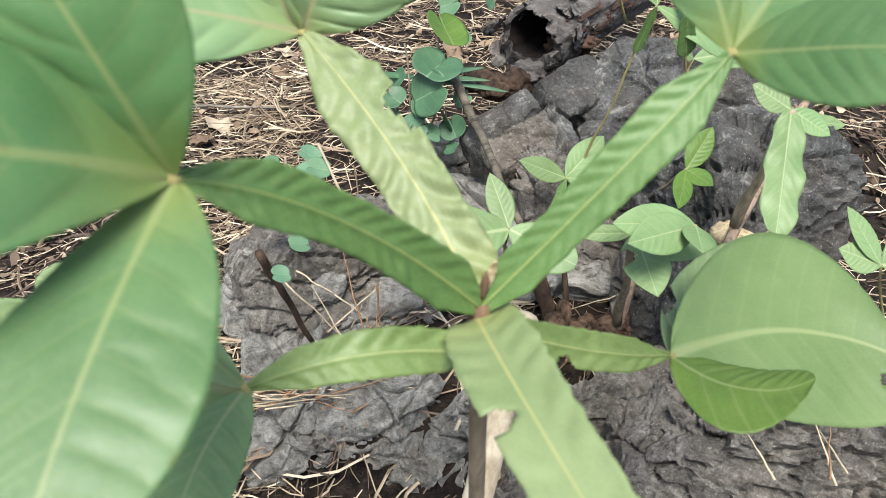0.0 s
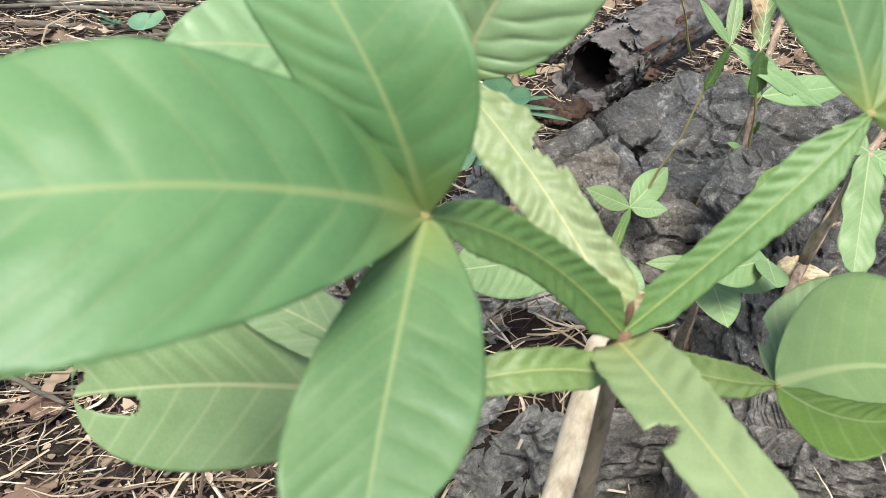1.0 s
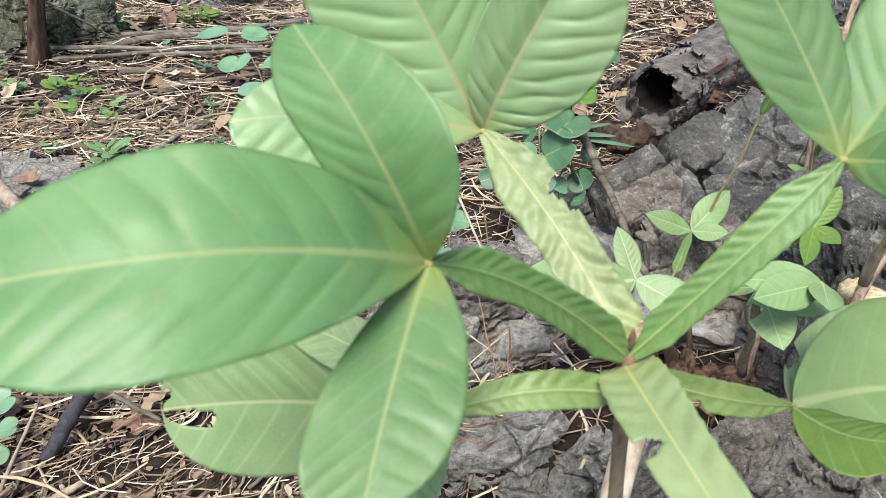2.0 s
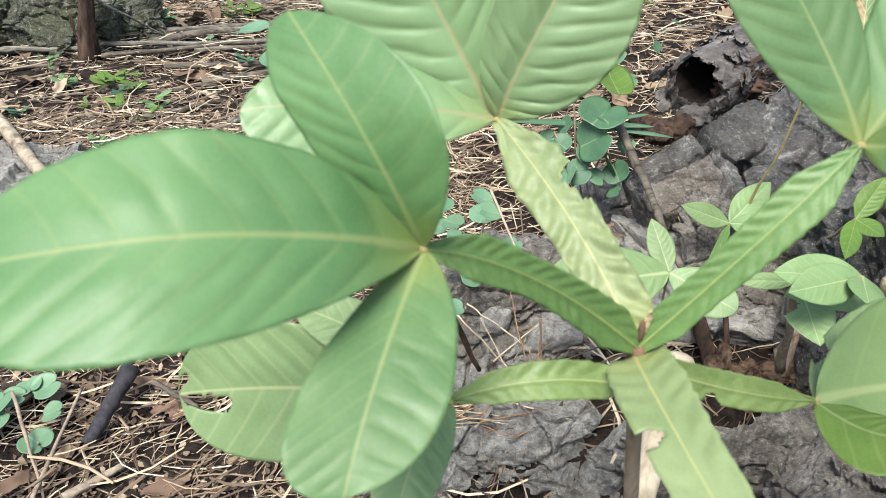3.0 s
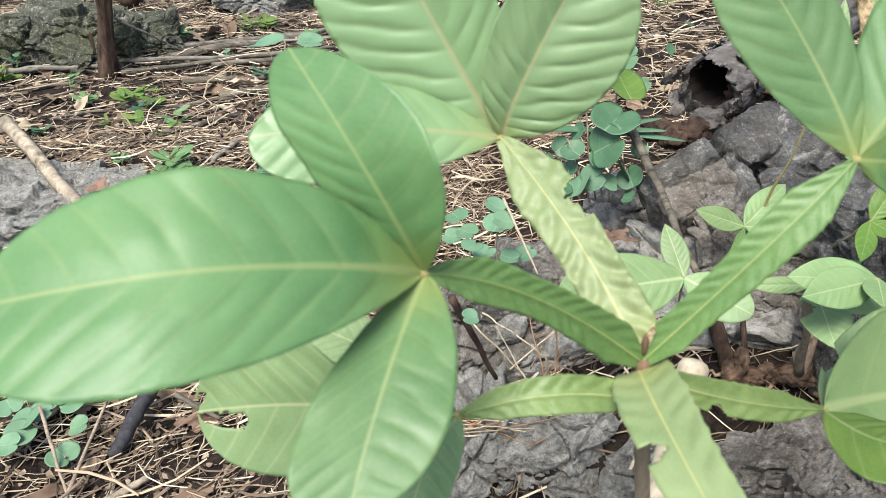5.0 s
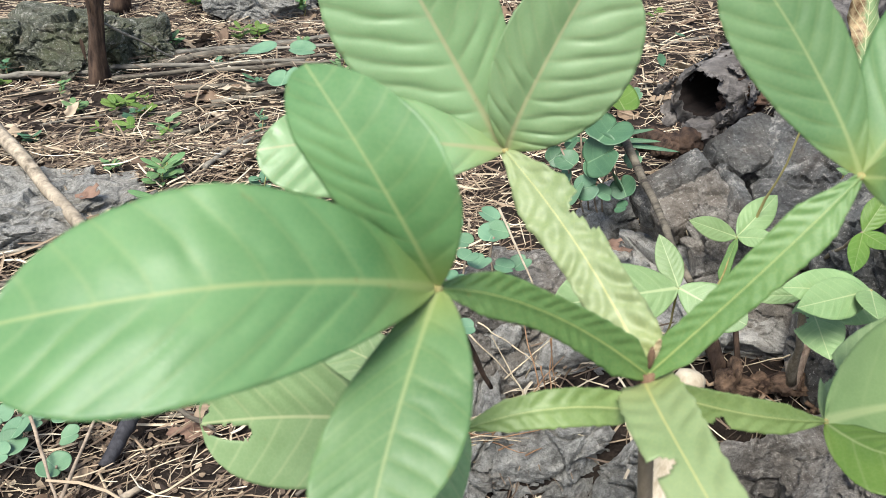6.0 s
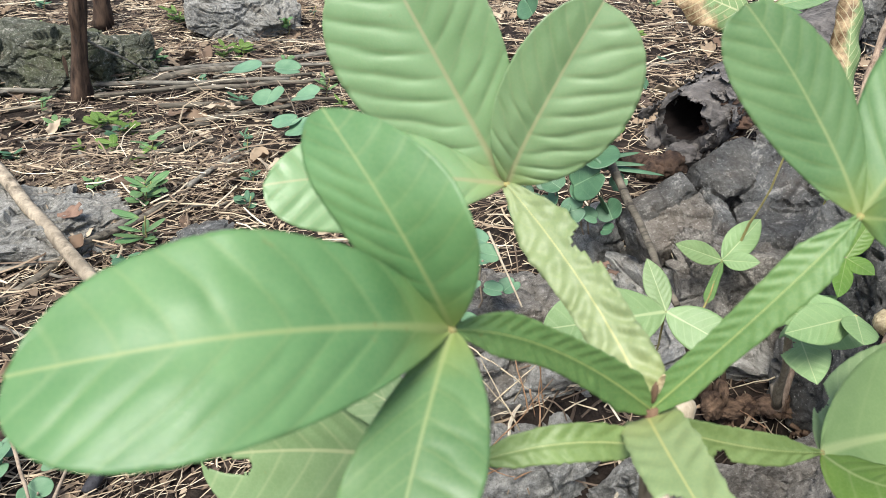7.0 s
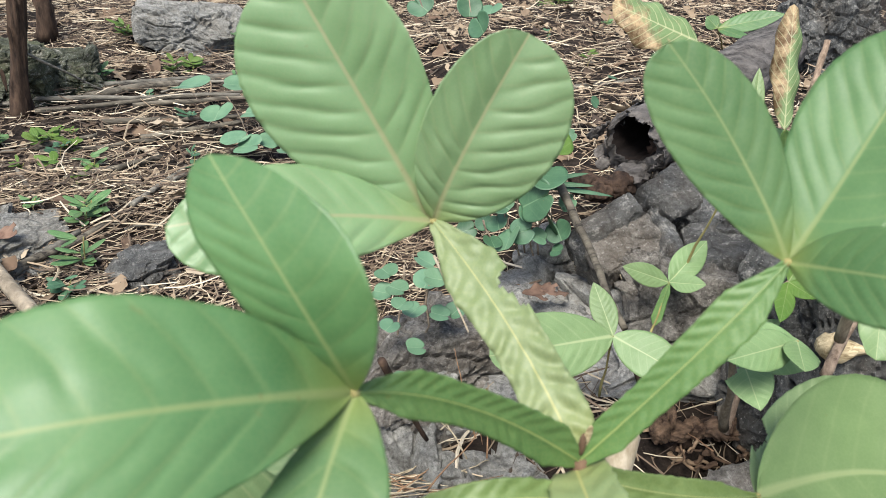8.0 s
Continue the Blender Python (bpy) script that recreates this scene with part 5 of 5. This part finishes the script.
# a drift of dry stalks in the cleft between the two rows of blocks
for k in range(44):
    rk = random.Random(1500 + k)
    c_ = Vector((0.073, 0.574, 0.056)) + Vector((rk.uniform(-0.075, 0.07), rk.uniform(-0.012, 0.03), rk.uniform(0.0, 0.022)))
    an, ln = rk.uniform(-0.9, 0.9), rk.uniform(0.02, 0.05)
    h_ = Vector((math.cos(an), math.sin(an) * 0.6, rk.uniform(-0.15, 0.25))) * ln
    dry_stalk(c_ - h_, c_ + h_, 50 + k)


# ---- grass blades near the vine ----
def grass_tuft(p0, tips, label):
    ob = thing("grass_tuft", p0, label, "grass", "grass tufts")
    for k, t_ in enumerate(tips):
        part("blade", simple_blade(p0, t_, 0.005, (0, -0.5, 0.9), p=0.3, q=0.6, relief=0.0, nu=20, nv=4, droop=0.06, seed=k), ROUND, ob)


grass_tuft((0.218, 0.954, 0.252), ((0.338, 0.919, 0.255), (0.310, 0.955, 0.272), (0.112, 0.929, 0.269), (0.311, 0.927, 0.266)), "long green grass blades beside the log")

# ---- litter ----
def straw_litter(n, area, name, seed, size=(0.02, 0.11), width=(0.0009, 0.0024), lift=0.012):
    rnd = np.random.RandomState(seed)
    verts, faces = [], []
    x0, x1, y0, y1 = area
    for _ in range(n):
        x, y = rnd.uniform(x0, x1), rnd.uniform(y0, y1)
        if noise.noise((x * 3, y * 3, 8)) < rnd.uniform(-1.0, 0.1):
            continue
        if rnd.rand() > min(x + 2.5, 2.1 - x, 4.2 - y, y + 1.8) / 0.7 + 0.4 * noise.noise((x * 2, y * 2, 1)):
            continue
        ln, w = rnd.uniform(*size), rnd.uniform(*width)
        an = rnd.uniform(0, math.pi) if rnd.rand() < 0.6 else rnd.normal(0.5, 0.5)
        z0 = ground_height(x, y) + rnd.uniform(0.001, lift)
        dx, dy, dz = math.cos(an), math.sin(an), rnd.normal(0, 0.12)
        bend = rnd.normal(0, 0.10) * ln
        base = len(verts)
        for i in range(4):
            u = i / 3 - 0.5
            cx, cy = x + dx * u * ln - dy * bend * (1 - 4 * u * u), y + dy * u * ln + dx * bend * (1 - 4 * u * u)
            cz = max(z0 + dz * u * ln, ground_height(cx, cy) + 0.001)
            ww = w * (1 - 0.5 * abs(u))
            verts += [(cx - dy * ww, cy + dx * ww, cz), (cx + dy * ww, cy - dx * ww, cz), (cx, cy, cz + ww * 1.2)]
        for i in range(3):
            a_, b_ = base + 3 * i, base + 3 * i + 3
            faces += [(a_, b_, b_ + 1, a_ + 1), (a_ + 1, b_ + 1, b_ + 2, a_ + 2), (a_ + 2, b_ + 2, b_, a_)]
        faces += [(base, base + 1, base + 2), (base + 11, base + 10, base + 9)]
    me = bpy.data.meshes.new(name)
    me.from_pydata(verts, [], faces)
    me.materials.append(STRAW)
    return tagged(new(name, me), "dry straw, needles and twig bits on the ground", "litter", kind="stuff")


def leaf_fragments(n, area, name, seed, size):
    """Crumbled leaf bits: small bent flakes."""
    rnd = np.random.RandomState(seed)
    verts, faces = [], []
    x0, x1, y0, y1 = area
    for _ in range(n):
        x, y = rnd.uniform(x0, x1), rnd.uniform(y0, y1)
        if rnd.rand() > min(x + 2.5, 2.1 - x, 4.2 - y, y + 1.8) / 0.7 + 0.4 * noise.noise((x * 2, y * 2, 1)):
            continue
        r, an = rnd.uniform(*size), rnd.uniform(0, 6.283)
        z = ground_height(x, y) + rnd.uniform(0.002, 0.010)
        tx, ty = rnd.normal(0, 0.45, 2)
        base = len(verts)
        k = rnd.randint(5, 8)
        verts.append((x, y, z + r * rnd.uniform(-0.2, 0.25)))
        for i in range(k):
            a_ = an + 6.283 * i / k
            q = r * rnd.uniform(0.55, 1.1) * (1.0 if i % 2 else 0.7)
            px, py = q * math.cos(a_) * 1.5, q * math.sin(a_)
            px, py = px * math.cos(an) - py * math.sin(an), px * math.sin(an) + py * math.cos(an)
            verts.append((x + px, y + py, z + tx * px + ty * py))
        m = len(verts) - base
        for i in range(m):
            verts.append((verts[base + i][0], verts[base + i][1], verts[base + i][2] - 0.0005))
        for i in range(k):
            j = (i + 1) % k
            faces += [(base, base + 1 + i, base + 1 + j), (base + m, base + m + 1 + j, base + m + 1 + i), (base + 1 + i, base + m + 1 + i, base + m + 1 + j, base + 1 + j)]
    me = bpy.data.meshes.new(name)
    me.from_pydata(verts, [], faces)
    me.materials.append(CHIPS)
    return tagged(new(name, me), "crumbled brown leaf fragments on the soil", "litter", kind="stuff")


for k, area in enumerate(((-2.5, 2.1, -1.8, 0.42), (-2.5, -1.0, 0.42, 1.4), (0.9, 2.1, 0.42, 1.4))):
    m_ = int(2100 * (area[1] - area[0]) * (area[3] - area[2]))
    straw_litter(m_, area, "straw_litter", 20 + k, (0.02, 0.09), (0.0005, 0.0016), 0.016)
    leaf_fragments(m_, area, "leaf_fragments", 30 + k, (0.003, 0.011))
straw_litter(8000, (-1.0, 0.1, 0.42, 1.5), "straw_litter", 5, (0.010, 0.060), (0.0003, 0.0011), 0.014)
straw_litter(3800, (-0.1, 0.9, 0.45, 1.5), "straw_litter", 6, (0.015, 0.08), (0.0004, 0.0013))
straw_litter(34000, (-2.5, 2.1, 1.4, 4.2), "straw_litter", 7, (0.015, 0.085), (0.0004, 0.0014), 0.020)
straw_litter(1500, (-1.0, 0.3, 0.42, 1.5), "straw_litter", 8, (0.03, 0.11), (0.0009, 0.0024), 0.026)
straw_litter(1100, (-2.0, 1.6, 1.4, 3.2), "straw_litter", 9, (0.06, 0.20), (0.0010, 0.0024), 0.035)
leaf_fragments(8000, (-1.0, 0.04, 0.42, 1.5), "leaf_fragments", 11, (0.0014, 0.0055))
leaf_fragments(420, (-1.0, 0.04, 0.42, 1.5), "leaf_fragments", 13, (0.006, 0.014))
leaf_fragments(20000, (-2.5, 2.2, 1.4, 4.2), "leaf_fragments", 12, (0.003, 0.009))
leaf_fragments(1500, (-2.5, 2.2, 1.4, 4.2), "leaf_fragments", 14, (0.009, 0.020))


def dead_leaf(p_, length, half, turn, tilt, seed, label="dry curled brown leaf on the ground", material=None):
    rk = random.Random(900 + seed)
    bm = simple_blade((-length / 2, 0, 0), (length / 2, 0, 0), half, (0, 0, 1), relief=0.0008, wave=length * 0.05, curl=-length * rk.uniform(0.04, 0.14), droop=rk.uniform(-0.1, 0.2), seed=seed, nu=24, nv=12,
                      bites=[(rk.uniform(0.2, 1.0), rk.choice((-1, 1)) * rk.uniform(0.6, 1.0), rk.uniform(0.05, 0.16), rk.uniform(0.2, 0.5)) for _ in range(3)])
    for v in bm.verts:
        v.co.z += 0.10 * length * noise.noise(v.co * (1.6 / half) * 0.5 + Vector((seed, 0, 0)))
    ob = part("dead_leaf", bm, material or DEAD)
    ob.matrix_basis = pose(*p_, tilt[0], tilt[1], turn)
    return tagged(ob, label, "leaf", "dead leaves")


DEAD_RED = bark_material("dead_leaf_reddish", (0.075, 0.042, 0.028), (0.20, 0.128, 0.09), 60, 0.75, stretch=(1, 1, 1), depth=0.001)
rnd = random.Random(12)
shapes = [dead_leaf((0, 0, -5), 0.05 + 0.006 * k, 0.014 + 0.004 * (k % 4), 0, (0, 0), k) for k in range(10)]
for k in range(300):
    x, y = rnd.uniform(-1.7, 0.35), rnd.uniform(0.5, 3.2)
    if k > 165:
        x, y = rnd.uniform(-0.1, 1.4), rnd.uniform(1.25, 3.3)
    elif x > -0.12 and y < 1.2:
        x -= 0.6
    sc = rnd.uniform(0.55, 1.1)
    ob = copy_thing(shapes[k % 10], pose(x, y, ground_height(x, y) + rnd.uniform(0.008, 0.018), rnd.uniform(-30, 30), rnd.uniform(-30, 30), rnd.uniform(0, 360)))
    ob.scale = (sc, sc, sc)
for ob in shapes:
    bpy.data.objects.remove(ob)
for k, (p_, ln, hf, tn) in enumerate((((-0.300, 0.636, 0.012), 0.055, 0.026, 20), ((-0.578, 1.739, 0.015), 0.085, 0.03, 60), ((-0.481, 1.756, 0.020), 0.10, 0.03, 10), ((-0.607, 1.154, 0.058), 0.055, 0.022, 140),
                                      ((-0.895, 1.500, 0.020), 0.12, 0.04, 30), ((-0.502, 1.607, 0.015), 0.07, 0.024, -20), ((-0.930, 1.676, 0.015), 0.08, 0.03, 40), ((0.236, 0.832, 0.146), 0.07, 0.025, 10), ((0.221, 0.762, 0.200), 0.035, 0.012, 100), ((0.164, 1.057, 0.191), 0.06, 0.02, 10))):
    dead_leaf(p_, ln, hf, tn, (-10, 8), 40 + k, "reddish-brown dry leaf on the litter", DEAD_RED if k in (7, 8, 9, 0, 3) else None)
PALE_DRY = bark_material("dead_leaf_bleached", (0.34, 0.28, 0.18), (0.72, 0.66, 0.52), 90, 0.7, stretch=(0.3, 1, 1), depth=0.001)
for k, p_ in enumerate(((0.438, 0.760, 0.152), (0.456, 0.775, 0.153), (0.473, 0.790, 0.151), (0.473, 0.770, 0.152), (0.454, 0.755, 0.149))):
    dead_leaf(p_, 0.045 + 0.006 * (k % 3), 0.009, 35 * k - 40, (20 - 12 * k, 15), 60 + k, "bleached curled dry leaf caught between rocks", PALE_DRY)
